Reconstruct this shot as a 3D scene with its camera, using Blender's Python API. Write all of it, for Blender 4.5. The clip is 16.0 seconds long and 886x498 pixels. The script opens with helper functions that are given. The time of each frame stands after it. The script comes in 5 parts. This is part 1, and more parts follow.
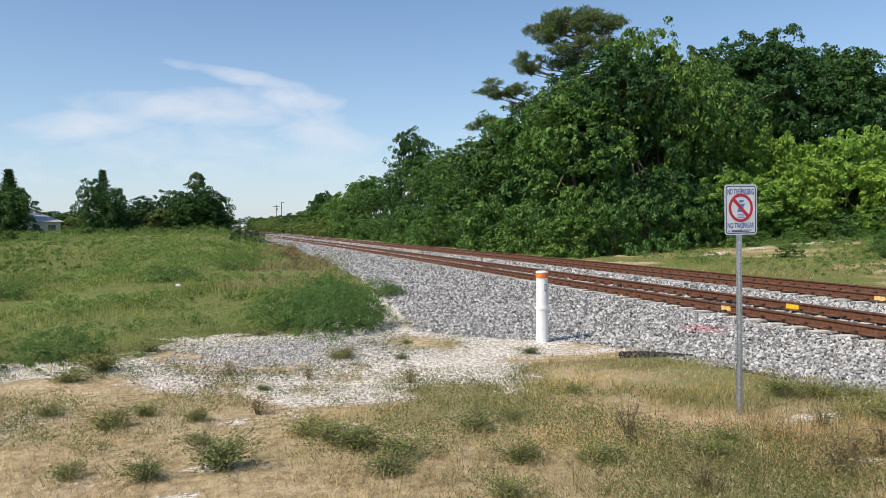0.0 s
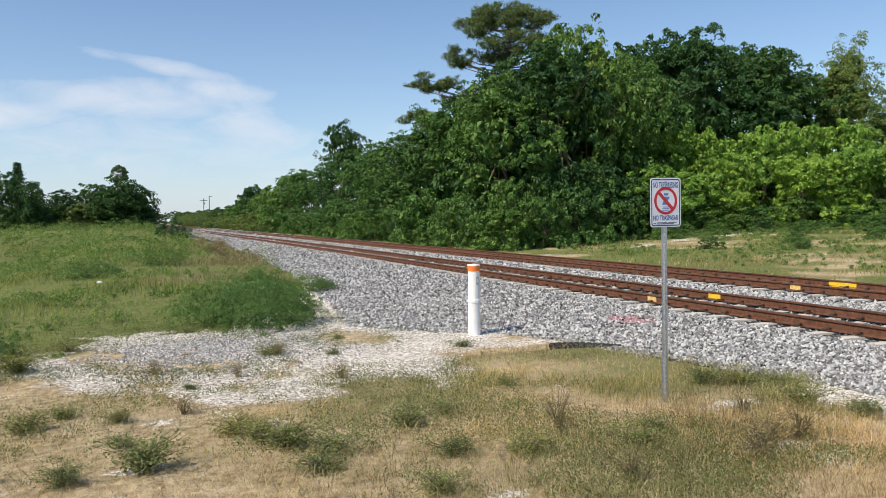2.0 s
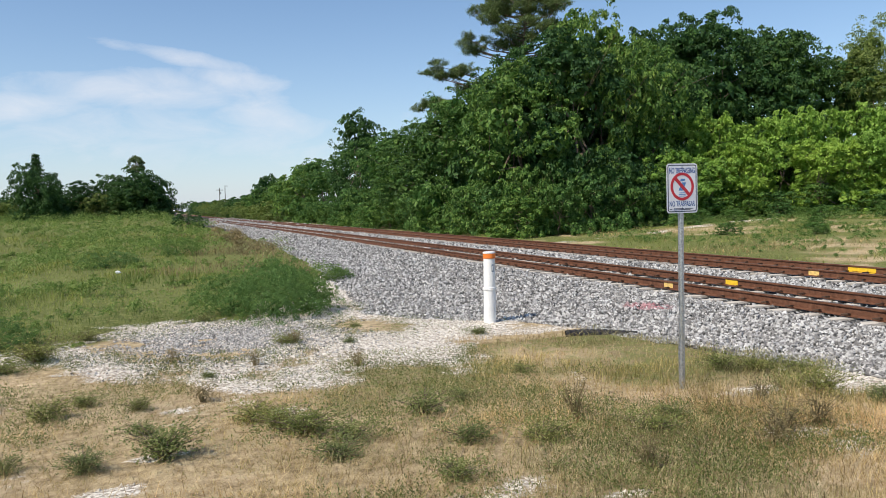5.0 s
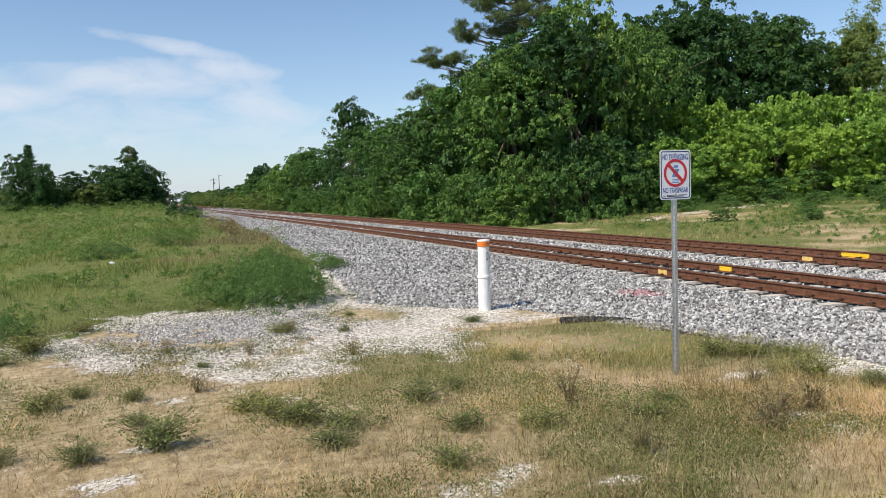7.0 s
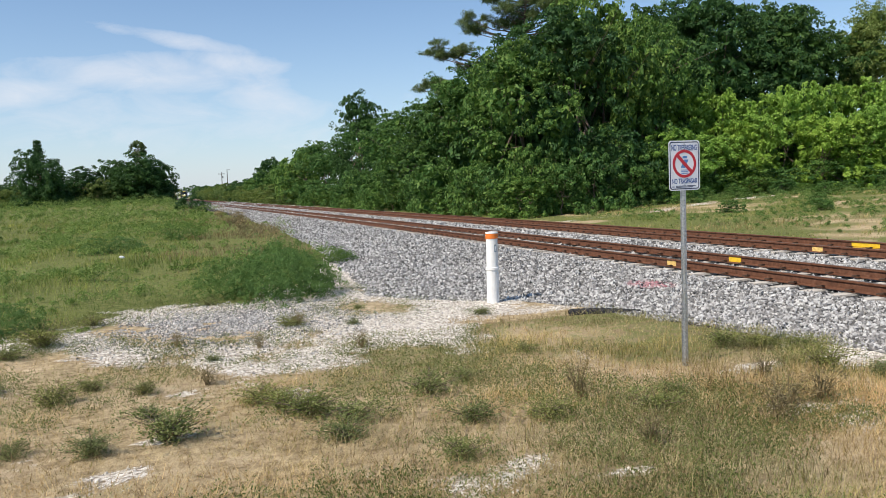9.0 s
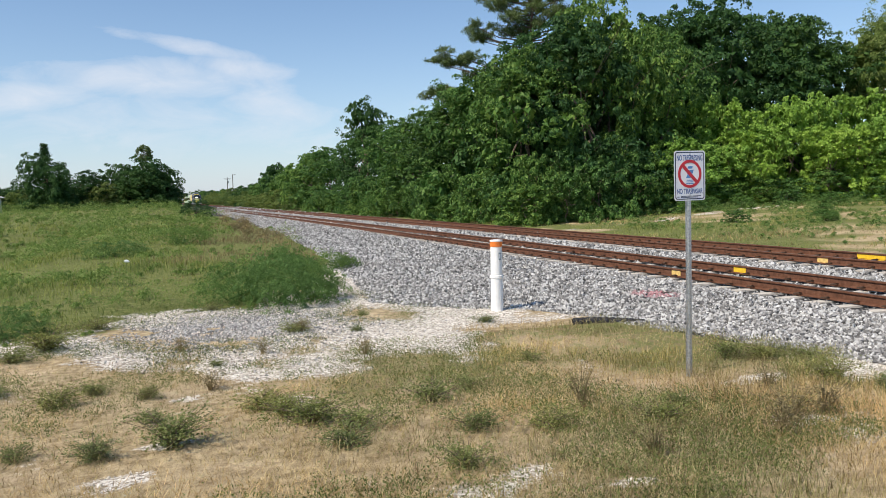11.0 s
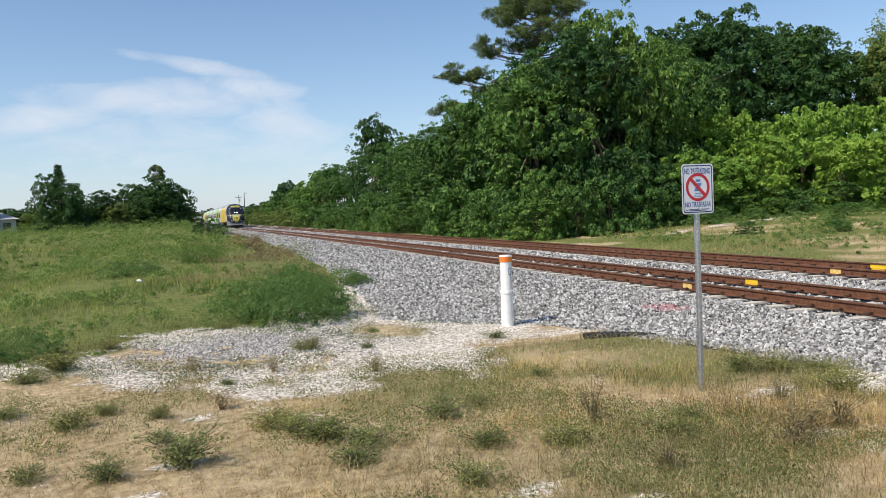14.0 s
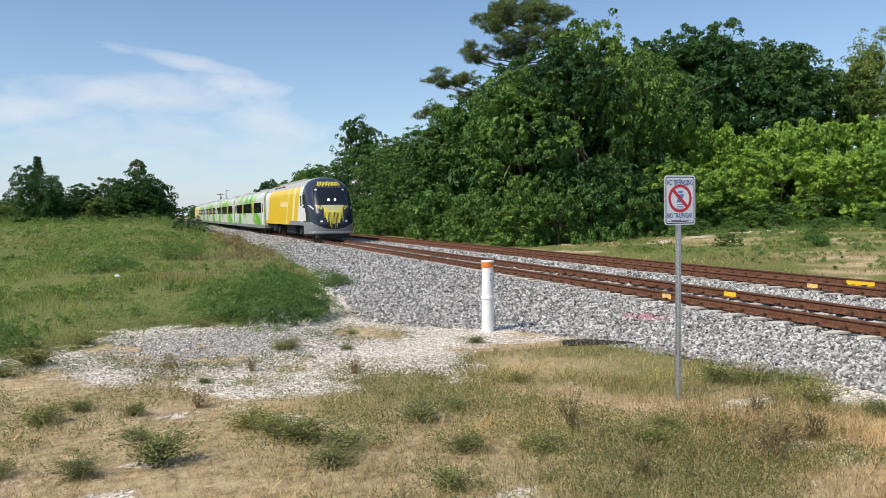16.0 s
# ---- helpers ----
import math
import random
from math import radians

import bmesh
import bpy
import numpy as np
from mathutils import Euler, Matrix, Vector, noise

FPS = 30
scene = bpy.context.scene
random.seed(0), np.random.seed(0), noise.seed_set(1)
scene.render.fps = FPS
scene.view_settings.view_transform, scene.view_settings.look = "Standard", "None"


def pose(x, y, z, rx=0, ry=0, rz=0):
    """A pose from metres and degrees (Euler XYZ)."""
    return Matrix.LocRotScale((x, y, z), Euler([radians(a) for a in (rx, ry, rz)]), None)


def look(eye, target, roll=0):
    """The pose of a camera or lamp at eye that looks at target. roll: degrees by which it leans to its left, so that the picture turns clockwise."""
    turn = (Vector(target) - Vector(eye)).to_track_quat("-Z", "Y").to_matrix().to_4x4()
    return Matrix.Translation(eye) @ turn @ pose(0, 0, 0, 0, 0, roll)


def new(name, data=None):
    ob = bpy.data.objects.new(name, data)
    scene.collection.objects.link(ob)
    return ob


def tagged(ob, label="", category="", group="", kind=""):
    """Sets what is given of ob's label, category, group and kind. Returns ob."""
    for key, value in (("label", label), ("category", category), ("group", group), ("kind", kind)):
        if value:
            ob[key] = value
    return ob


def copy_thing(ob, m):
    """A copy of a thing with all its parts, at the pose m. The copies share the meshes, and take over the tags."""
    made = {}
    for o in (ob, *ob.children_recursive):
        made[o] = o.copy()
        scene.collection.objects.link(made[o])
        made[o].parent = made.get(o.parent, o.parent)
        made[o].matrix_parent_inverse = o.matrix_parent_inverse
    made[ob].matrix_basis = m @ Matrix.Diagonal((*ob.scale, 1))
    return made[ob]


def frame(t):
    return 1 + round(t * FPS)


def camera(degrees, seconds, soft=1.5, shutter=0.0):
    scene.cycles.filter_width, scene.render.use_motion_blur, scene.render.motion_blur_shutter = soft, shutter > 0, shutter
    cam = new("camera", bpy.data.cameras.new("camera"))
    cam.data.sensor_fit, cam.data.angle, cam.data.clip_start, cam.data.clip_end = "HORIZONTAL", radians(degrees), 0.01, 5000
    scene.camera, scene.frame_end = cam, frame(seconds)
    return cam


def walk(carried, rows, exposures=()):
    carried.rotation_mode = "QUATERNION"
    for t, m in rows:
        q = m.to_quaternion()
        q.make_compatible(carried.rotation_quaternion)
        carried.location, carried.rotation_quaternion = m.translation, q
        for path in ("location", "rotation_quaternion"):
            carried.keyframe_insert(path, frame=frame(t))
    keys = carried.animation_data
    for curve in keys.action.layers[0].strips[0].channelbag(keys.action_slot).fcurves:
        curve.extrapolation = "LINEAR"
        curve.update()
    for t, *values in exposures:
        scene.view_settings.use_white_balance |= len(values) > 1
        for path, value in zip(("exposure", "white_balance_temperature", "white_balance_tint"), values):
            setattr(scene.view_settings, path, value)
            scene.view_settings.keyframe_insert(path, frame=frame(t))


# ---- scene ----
cam = camera(60.0, 16.0, soft=0.5)
PATH = [
    (0.0, pose(-0.048, -0.045, 1.910, 88.087, 1.009, -16.186)),
    (0.5, pose(-0.035, -0.037, 1.904, 87.841, 0.965, -18.270)),
    (1.0, pose(-0.023, -0.017, 1.906, 87.669, 0.853, -19.893)),
    (1.5, pose(-0.017, -0.002, 1.903, 87.590, 0.899, -20.907)),
    (2.0, pose(-0.018, -0.003, 1.906, 87.522, 1.205, -21.227)),
    (2.5, pose(-0.019, -0.015, 1.906, 87.469, 1.632, -20.907)),
    (3.0, pose(-0.018, -0.012, 1.905, 87.351, 1.962, -20.392)),
    (5.5, pose(-0.019, -0.000, 1.902, 86.391, 1.588, -20.125)),
    (6.0, pose(-0.013, -0.002, 1.901, 86.129, 1.642, -20.362)),
    (6.5, pose(-0.010, -0.005, 1.900, 85.941, 1.837, -20.514)),
    (7.0, pose(0.000, 0.000, 1.900, 85.771, 2.043, -20.510)),
    (7.5, pose(0.006, 0.001, 1.897, 85.647, 2.237, -20.353)),
    (8.0, pose(0.001, 0.002, 1.895, 85.536, 2.360, -20.159)),
    (8.5, pose(-0.003, -0.003, 1.898, 85.390, 2.437, -20.008)),
    (9.0, pose(-0.003, 0.002, 1.895, 85.246, 2.387, -19.930)),
    (11.5, pose(-0.007, -0.004, 1.907, 86.071, 1.826, -19.535)),
    (12.0, pose(0.004, -0.017, 1.905, 86.348, 2.063, -19.386)),
    (12.5, pose(0.011, -0.014, 1.908, 86.413, 2.319, -19.231)),
    (13.0, pose(0.017, 0.001, 1.903, 86.465, 2.478, -19.119)),
    (13.5, pose(0.025, -0.000, 1.904, 86.655, 2.640, -18.951)),
    (14.0, pose(0.020, -0.029, 1.920, 86.949, 2.612, -18.772)),
    (14.5, pose(0.016, -0.021, 1.920, 87.303, 2.296, -18.842)),
    (15.0, pose(0.010, -0.033, 1.919, 87.462, 1.803, -19.050)),
    (15.5, pose(0.009, -0.034, 1.920, 87.410, 1.309, -19.470)),
    (16.0, pose(0.005, -0.028, 1.922, 87.193, 0.932, -20.060)),
]
walk(cam, PATH)

# ---- light ----
SUN_EL, SUN_AZ = 50.0, 252.0          # degrees; azimuth clockwise from +y (along the track)
scene.view_settings.exposure = 0.0
world = bpy.data.worlds.new("sky")
scene.world = world
world.use_nodes = True


def build_sky():
    nt = world.node_tree
    nt.nodes.clear()
    N, L = nt.nodes.new, nt.links.new
    out, bg = N("ShaderNodeOutputWorld"), N("ShaderNodeBackground")
    sky = N("ShaderNodeTexSky")
    sky.sky_type, sky.sun_disc = "NISHITA", False
    sky.sun_elevation, sky.sun_rotation = radians(SUN_EL), radians(SUN_AZ)
    sky.air_density, sky.dust_density, sky.ozone_density = 1.0, 0.35, 2.4
    bg.inputs["Strength"].default_value = 0.125
    tc = N("ShaderNodeTexCoord")
    sep = N("ShaderNodeSeparateXYZ")
    L(tc.outputs["Generated"], sep.inputs[0])

    def m(op, a, b=None, clamp=False):
        n = N("ShaderNodeMath")
        n.operation, n.use_clamp = op, clamp
        for i, v in enumerate((a, b)):
            if v is None:
                continue
            if isinstance(v, (int, float)):
                n.inputs[i].default_value = v
            else:
                L(v, n.inputs[i])
        return n.outputs[0]
    # cloud sheet: direction over elevation, so that it lies flat and draws out towards the horizon
    u = m("DIVIDE", sep.outputs["X"], m("MAXIMUM", sep.outputs["Y"], 0.05))
    v = m("DIVIDE", sep.outputs["Z"], m("MAXIMUM", sep.outputs["Y"], 0.05))
    comb = N("ShaderNodeCombineXYZ")
    L(m("MULTIPLY", u, 7.0), comb.inputs[0])
    L(m("MULTIPLY", v, 17.0), comb.inputs[1])
    no = N("ShaderNodeTexNoise")
    no.inputs["Scale"].default_value, no.inputs["Detail"].default_value = 1.6, 9.0
    no.inputs["Roughness"].default_value, no.inputs["Distortion"].default_value = 0.62, 0.5
    L(comb.outputs[0], no.inputs["Vector"])

    def blob(cu, cv, ru, rv, tilt):
        du, dv = m("SUBTRACT", u, cu), m("SUBTRACT", v, cv)
        a = m("DIVIDE", m("ADD", du, m("MULTIPLY", dv, tilt)), ru)
        b = m("DIVIDE", m("SUBTRACT", dv, m("MULTIPLY", du, tilt)), rv)
        d = m("ADD", m("MULTIPLY", a, a), m("MULTIPLY", b, b))
        return m("SUBTRACT", 1.0, d, True)
    shapes = [(CLOUDS[i]) for i in range(len(CLOUDS))]
    total = None
    for s in shapes:
        bl = blob(*s[:5])
        bl = m("MULTIPLY", bl, s[5])
        total = bl if total is None else m("MAXIMUM", total, bl)
    k = m("ADD", total, m("MULTIPLY", m("SUBTRACT", no.outputs["Fac"], 0.5), 1.7))
    k = m("MULTIPLY", m("SUBTRACT", k, 0.30), 1.15, True)
    k = m("MULTIPLY", m("POWER", k, 0.9), 0.66)
    k = m("MULTIPLY", k, m("GREATER_THAN", sep.outputs["Y"], 0.06))
    # thin haze that thickens towards the horizon
    hz = m("POWER", m("SUBTRACT", 1.0, m("ABSOLUTE", sep.outputs["Z"]), True), 9.0)
    hz = m("MULTIPLY", hz, 0.60)
    mix1 = N("ShaderNodeMixRGB")
    mix1.inputs["Color2"].default_value = HAZE
    L(hz, mix1.inputs["Fac"])
    clear = N("ShaderNodeMixRGB")
    clear.blend_type = "MULTIPLY"
    clear.inputs["Fac"].default_value, clear.inputs["Color2"].default_value = 1.0, (0.97, 1.05, 1.11, 1)
    L(sky.outputs["Color"], clear.inputs["Color1"])
    L(clear.outputs[0], mix1.inputs["Color1"])
    mix2 = N("ShaderNodeMixRGB")
    mix2.inputs["Color2"].default_value = CLOUD
    L(k, mix2.inputs["Fac"])
    L(mix1.outputs[0], mix2.inputs["Color1"])
    L(mix2.outputs[0], bg.inputs["Color"])
    L(bg.outputs[0], out.inputs["Surface"])


HAZE = (4.95, 5.6, 7.15, 1)
CLOUD = (6.5, 6.75, 7.3, 1)
# centre across and up, radii across and up, tilt, density
CLOUDS = [
    (-0.01, 0.148, 0.20, 0.032, -0.02, 0.95),
    (0.040, 0.187, 0.13, 0.014, -0.18, 1.0),
    (0.095, 0.163, 0.085, 0.022, -0.10, 1.0),
    (0.13, 0.120, 0.12, 0.050, -0.45, 0.72),
    (-0.15, 0.125, 0.12, 0.026, 0.10, 0.85),
    (0.02, 0.095, 0.45, 0.065, 0.0, 0.52),
]
build_sky()
sun = new("sun", bpy.data.lights.new("sun", "SUN"))
sun.data.energy, sun.data.angle, sun.data.color = 5.0, radians(0.6), (1.0, 0.905, 0.775)
_a, _e = radians(SUN_AZ), radians(SUN_EL)
SUN_DIR = Vector((math.sin(_a) * math.cos(_e), math.cos(_a) * math.cos(_e), math.sin(_e)))
sun.matrix_world = look(SUN_DIR * 50, (0, 0, 0))

# ---- tools ----

def hash2(ix, iy, seed):
    h = (ix * 374761393 + iy * 668265263 + seed * 1442695041) & 0xFFFFFFFF
    h = ((h ^ (h >> 13)) * 1274126177) & 0xFFFFFFFF
    return ((h ^ (h >> 16)) & 0xFFFF) / 65535.0


def vnoise(x, y, seed=0):
    """Smooth value noise 0..1 on arrays."""
    x, y = np.asarray(x, float), np.asarray(y, float)
    ix, iy = np.floor(x).astype(np.int64), np.floor(y).astype(np.int64)
    fx, fy = x - ix, y - iy
    fx, fy = fx * fx * (3 - 2 * fx), fy * fy * (3 - 2 * fy)
    a, b = hash2(ix, iy, seed), hash2(ix + 1, iy, seed)
    c, d = hash2(ix, iy + 1, seed), hash2(ix + 1, iy + 1, seed)
    return (a * (1 - fx) + b * fx) * (1 - fy) + (c * (1 - fx) + d * fx) * fy


def fbm(x, y, seed=0, octaves=4):
    out, amp, tot = 0, 1.0, 0
    for k in range(octaves):
        out = out + amp * vnoise(np.asarray(x) * 2 ** k, np.asarray(y) * 2 ** k, seed + k)
        tot += amp
        amp *= 0.55
    return out / tot


def smooth(x, a, b):
    t = np.clip((np.asarray(x, float) - a) / (b - a), 0, 1)
    return t * t * (3 - 2 * t)


def mesh_np(name, verts, faces, mats=(), mat_index=None, shade=False):
    """A mesh from arrays; faces: (n, 3) or (n, 4)."""
    verts, faces = np.asarray(verts, np.float32), np.asarray(faces, np.int32)
    me = bpy.data.meshes.new(name)
    n, k = faces.shape
    me.vertices.add(len(verts))
    me.vertices.foreach_set("co", verts.ravel())
    me.loops.add(n * k)
    me.loops.foreach_set("vertex_index", faces.ravel())
    me.polygons.add(n)
    me.polygons.foreach_set("loop_start", np.arange(0, n * k, k, dtype=np.int32))
    me.polygons.foreach_set("loop_total", np.full(n, k, np.int32))
    for m_ in mats:
        me.materials.append(m_)
    if mat_index is not None:
        me.polygons.foreach_set("material_index", np.asarray(mat_index, np.int32))
    me.polygons.foreach_set("use_smooth", np.full(n, shade, bool))
    me.update(calc_edges=True)
    return me


def part(name, bm, material, parent, label="", at=None, shade=False):
    """Links a bmesh or a mesh as one mesh object under a thing or part."""
    if isinstance(bm, bmesh.types.BMesh):
        me = bpy.data.meshes.new(name)
        bm.to_mesh(me)
        bm.free()
        for m_ in (material if isinstance(material, (list, tuple)) else [material]):
            me.materials.append(m_)
        if shade:
            me.polygons.foreach_set("use_smooth", np.full(len(me.polygons), True, bool))
    else:
        me = bm
    ob = new(name, me)
    ob.parent = parent
    if at is not None:
        ob.matrix_basis = at
    if label:
        tagged(ob, label)
    return ob


def thing(name, m, label, category, group="", kind=""):
    return_ob = new(name)
    return_ob.matrix_basis = m
    return_ob.empty_display_size = 0.2
    return tagged(return_ob, label, category, group, kind)


def box(bm, x0, x1, y0, y1, z0, z1, bevel=0.0, mi=0):
    r = bmesh.ops.create_cube(bm, size=1)
    vs = r["verts"]
    bmesh.ops.scale(bm, vec=(x1 - x0, y1 - y0, z1 - z0), verts=vs)
    bmesh.ops.translate(bm, vec=((x0 + x1) / 2, (y0 + y1) / 2, (z0 + z1) / 2), verts=vs)
    faces = {f for v in vs for f in v.link_faces}
    for f in faces:
        f.material_index = mi
    if bevel:
        es = list({e for v in vs for e in v.link_edges})
        bmesh.ops.bevel(bm, geom=es, offset=bevel, segments=2, affect="EDGES", profile=0.5)
    return vs


def tube(bm, p, q, r0, r1, n=8, cap=True):
    p, q = Vector(p), Vector(q)
    d = (q - p)
    rot = d.to_track_quat("Z", "Y").to_matrix().to_4x4()
    r = bmesh.ops.create_cone(bm, cap_ends=cap, segments=n, radius1=r0, radius2=r1, depth=d.length)
    bmesh.ops.transform(bm, matrix=Matrix.Translation((p + q) / 2) @ rot, verts=r["verts"])
    return r["verts"]


def blank():
    return bmesh.new()


# ---- materials ----
class Mat:
    """A node material, with short ways to add nodes."""

    def __init__(self, name, rough=0.8, metal=0.0, spec=0.3):
        self.m = bpy.data.materials.new(name)
        self.m.use_nodes = True
        self.nt = self.m.node_tree
        self.b = self.nt.nodes["Principled BSDF"]
        self.b.inputs["Roughness"].default_value = rough
        self.b.inputs["Metallic"].default_value = metal
        self.b.inputs["Specular IOR Level"].default_value = spec

    def n(self, kind):
        return self.nt.nodes.new(kind)

    def put(self, v, socket):
        if hasattr(v, "is_output"):
            self.nt.links.new(v, socket)
        elif isinstance(v, (tuple, list)) and len(v) == 3 and socket.type == "RGBA":
            socket.default_value = (*v, 1)
        else:
            socket.default_value = v

    def coords(self, which="Object"):
        return self.n("ShaderNodeTexCoord").outputs[which]

    def noise(self, scale, detail=4, rough=0.6, vec=None, out="Fac", distort=0.0):
        t = self.n("ShaderNodeTexNoise")
        t.inputs["Scale"].default_value, t.inputs["Detail"].default_value = scale, detail
        t.inputs["Roughness"].default_value, t.inputs["Distortion"].default_value = rough, distort
        self.put(vec if vec is not None else self.coords(), t.inputs["Vector"])
        return t.outputs[out]

    def voronoi(self, scale, vec=None, out="Distance", feature="F1"):
        t = self.n("ShaderNodeTexVoronoi")
        t.feature = feature
        t.inputs["Scale"].default_value = scale
        self.put(vec if vec is not None else self.coords(), t.inputs["Vector"])
        return t.outputs[out]

    def math(self, op, a, b=0.0, clamp=False):
        t = self.n("ShaderNodeMath")
        t.operation, t.use_clamp = op, clamp
        self.put(a, t.inputs[0])
        self.put(b, t.inputs[1])
        return t.outputs[0]

    def ramp(self, fac, stops):
        t = self.n("ShaderNodeValToRGB")
        e = t.color_ramp.elements
        while len(e) < len(stops):
            e.new(0.5)
        for el, (p, c) in zip(e, stops):
            el.position, el.color = p, (*c, 1)
        self.put(fac, t.inputs[0])
        return t.outputs[0]

    def mix(self, fac, a, b, mode="MIX"):
        t = self.n("ShaderNodeMixRGB")
        t.blend_type = mode
        self.put(fac, t.inputs[0])
        self.put(a, t.inputs[1])
        self.put(b, t.inputs[2])
        return t.outputs[0]

    def attr(self, name):
        t = self.n("ShaderNodeAttribute")
        t.attribute_name = name
        return t.outputs["Fac"]

    def island(self):
        return self.n("ShaderNodeNewGeometry").outputs["Random Per Island"]

    def chance(self):
        return self.n("ShaderNodeObjectInfo").outputs["Random"]

    def color(self, v):
        self.put(v, self.b.inputs["Base Color"])
        return self

    def bump(self, h, strength=0.3, dist=0.02):
        t = self.n("ShaderNodeBump")
        t.inputs["Strength"].default_value, t.inputs["Distance"].default_value = strength, dist
        self.put(h, t.inputs["Height"])
        self.nt.links.new(t.outputs[0], self.b.inputs["Normal"])
        return self

    def rough(self, v):
        self.put(v, self.b.inputs["Roughness"])
        return self


def plain(name, c, rough=0.6, metal=0.0, vary=0.15, scale=6.0, bump=0.0, spec=0.3):
    a = Mat(name, rough, metal, spec)
    f = a.noise(scale, 6, 0.65)
    lo, hi = tuple(v * (1 - vary) for v in c), tuple(min(1, v * (1 + vary)) for v in c)
    a.color(a.ramp(f, [(0.3, lo), (0.7, hi)]))
    if bump:
        a.bump(a.noise(scale * 8, 5), bump, 0.01)
    return a.m


def leaf_mat(name, cols, trans=0.35, rough=0.58):
    """Leaves: colour by leaf and by clump, light passing through."""
    a = Mat(name, rough, 0.0, 0.22)
    f = a.math("ADD", a.math("MULTIPLY", a.island(), 0.6), a.math("MULTIPLY", a.noise(0.45, 3), 0.55), True)
    c = a.ramp(f, [(0.15, cols[0]), (0.5, cols[1]), (0.9, cols[2])])
    c = a.mix(1.0, c, a.ramp(a.chance(), [(0.0, (0.72, 0.84, 0.90)), (0.5, (0.92, 1.0, 0.95)), (1.0, (1.12, 1.10, 0.90))]), "MULTIPLY")
    a.color(c)
    t = a.n("ShaderNodeBsdfTranslucent")
    warm = a.mix(0.4, c, (0.08, 0.17, 0.02))
    a.put(warm, t.inputs["Color"])
    mx = a.n("ShaderNodeMixShader")
    mx.inputs[0].default_value = trans
    a.nt.links.new(a.b.outputs[0], mx.inputs[1])
    a.nt.links.new(t.outputs[0], mx.inputs[2])
    a.nt.links.new(mx.outputs[0], a.nt.nodes["Material Output"].inputs["Surface"])
    return a.m


def make_ground_mat():
    a = Mat("ground", 0.95, 0, 0.1)
    co = a.coords()
    fine = a.noise(55, 6, 0.7, co)
    mid = a.noise(7, 5, 0.65, co)
    big = a.noise(0.7, 5, 0.6, co)
    soil = a.ramp(a.mix(0.5, fine, mid), [(0.32, (0.25, 0.18, 0.11)), (0.5, (0.61, 0.47, 0.30)), (0.66, (0.86, 0.72, 0.50))])
    straw = a.ramp(a.mix(0.4, mid, fine), [(0.36, (0.21, 0.15, 0.08)), (0.62, (0.68, 0.54, 0.33))])
    green = a.ramp(a.mix(0.5, mid, fine), [(0.32, (0.06, 0.075, 0.022)), (0.52, (0.17, 0.19, 0.06)), (0.70, (0.36, 0.34, 0.15))])
    grit = a.voronoi(30, co, "Color")
    grit_v = a.n("ShaderNodeSeparateColor")
    a.put(grit, grit_v.inputs[0])
    chalk = a.ramp(a.mix(0.45, grit_v.outputs[0], fine), [(0.24, (0.25, 0.21, 0.16)), (0.5, (0.66, 0.59, 0.495)), (0.72, (0.90, 0.85, 0.77))])
    jag = a.math("ADD", a.math("MULTIPLY", mid, 0.95), a.math("MULTIPLY", fine, 0.7))

    def edge(name):
        s = a.math("ADD", a.attr(name), a.math("SUBTRACT", jag, 0.83))
        return a.math("MULTIPLY", a.math("SUBTRACT", s, 0.38), 5.0, True)
    c = a.mix(a.math("MULTIPLY", a.math("SUBTRACT", big, 0.50), 6.0, True), straw, soil)
    c = a.mix(edge("green"), c, green)
    c = a.mix(edge("chalk"), c, chalk)
    a.color(c)
    a.bump(a.math("ADD", fine, a.math("MULTIPLY", mid, 2.0)), 0.8, 0.03)
    return a.m


def make_stone_mat(name, lo, mid, hi, single=False):
    a = Mat(name, 0.9, 0, 0.2)
    f = a.math("ADD", a.math("MULTIPLY", a.chance() if single else a.island(), 0.75), a.math("MULTIPLY", a.noise(22, 5, 0.7), 0.25))
    c = a.ramp(f, [(0.1, lo), (0.5, mid), (0.92, hi)])
    spray = a.math("MULTIPLY", a.attr("paint"), 1.0)
    c = a.mix(spray, c, (0.50, 0.17, 0.20))
    a.color(c).bump(a.noise(60, 5), 0.5, 0.006)
    return a.m


def make_ballast_bed_mat():
    a = Mat("ballast_bed", 0.95, 0, 0.15)
    v = a.n("ShaderNodeSeparateColor")
    a.put(a.voronoi(17, None, "Color"), v.inputs[0])
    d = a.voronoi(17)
    # stone tones set below the loose stones', as shade between them
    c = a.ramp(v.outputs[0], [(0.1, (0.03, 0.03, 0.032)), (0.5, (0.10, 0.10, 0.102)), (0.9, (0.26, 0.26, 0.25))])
    # cell edges darkened: the shade in gaps between stones, put into the colour
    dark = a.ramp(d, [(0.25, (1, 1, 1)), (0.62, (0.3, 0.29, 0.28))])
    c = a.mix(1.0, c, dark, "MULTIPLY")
    a.color(c).bump(a.math("SUBTRACT", 1.0, d), 1.0, 0.05)
    return a.m


def make_rust():
    a = Mat("rail_rust", 0.75, 0.25, 0.3)
    f = a.noise(9, 6, 0.7)
    a.color(a.ramp(f, [(0.3, (0.085, 0.036, 0.02)), (0.55, (0.17, 0.075, 0.042)), (0.8, (0.26, 0.13, 0.08))]))
    a.bump(a.noise(90, 4), 0.4, 0.004)
    return a.m


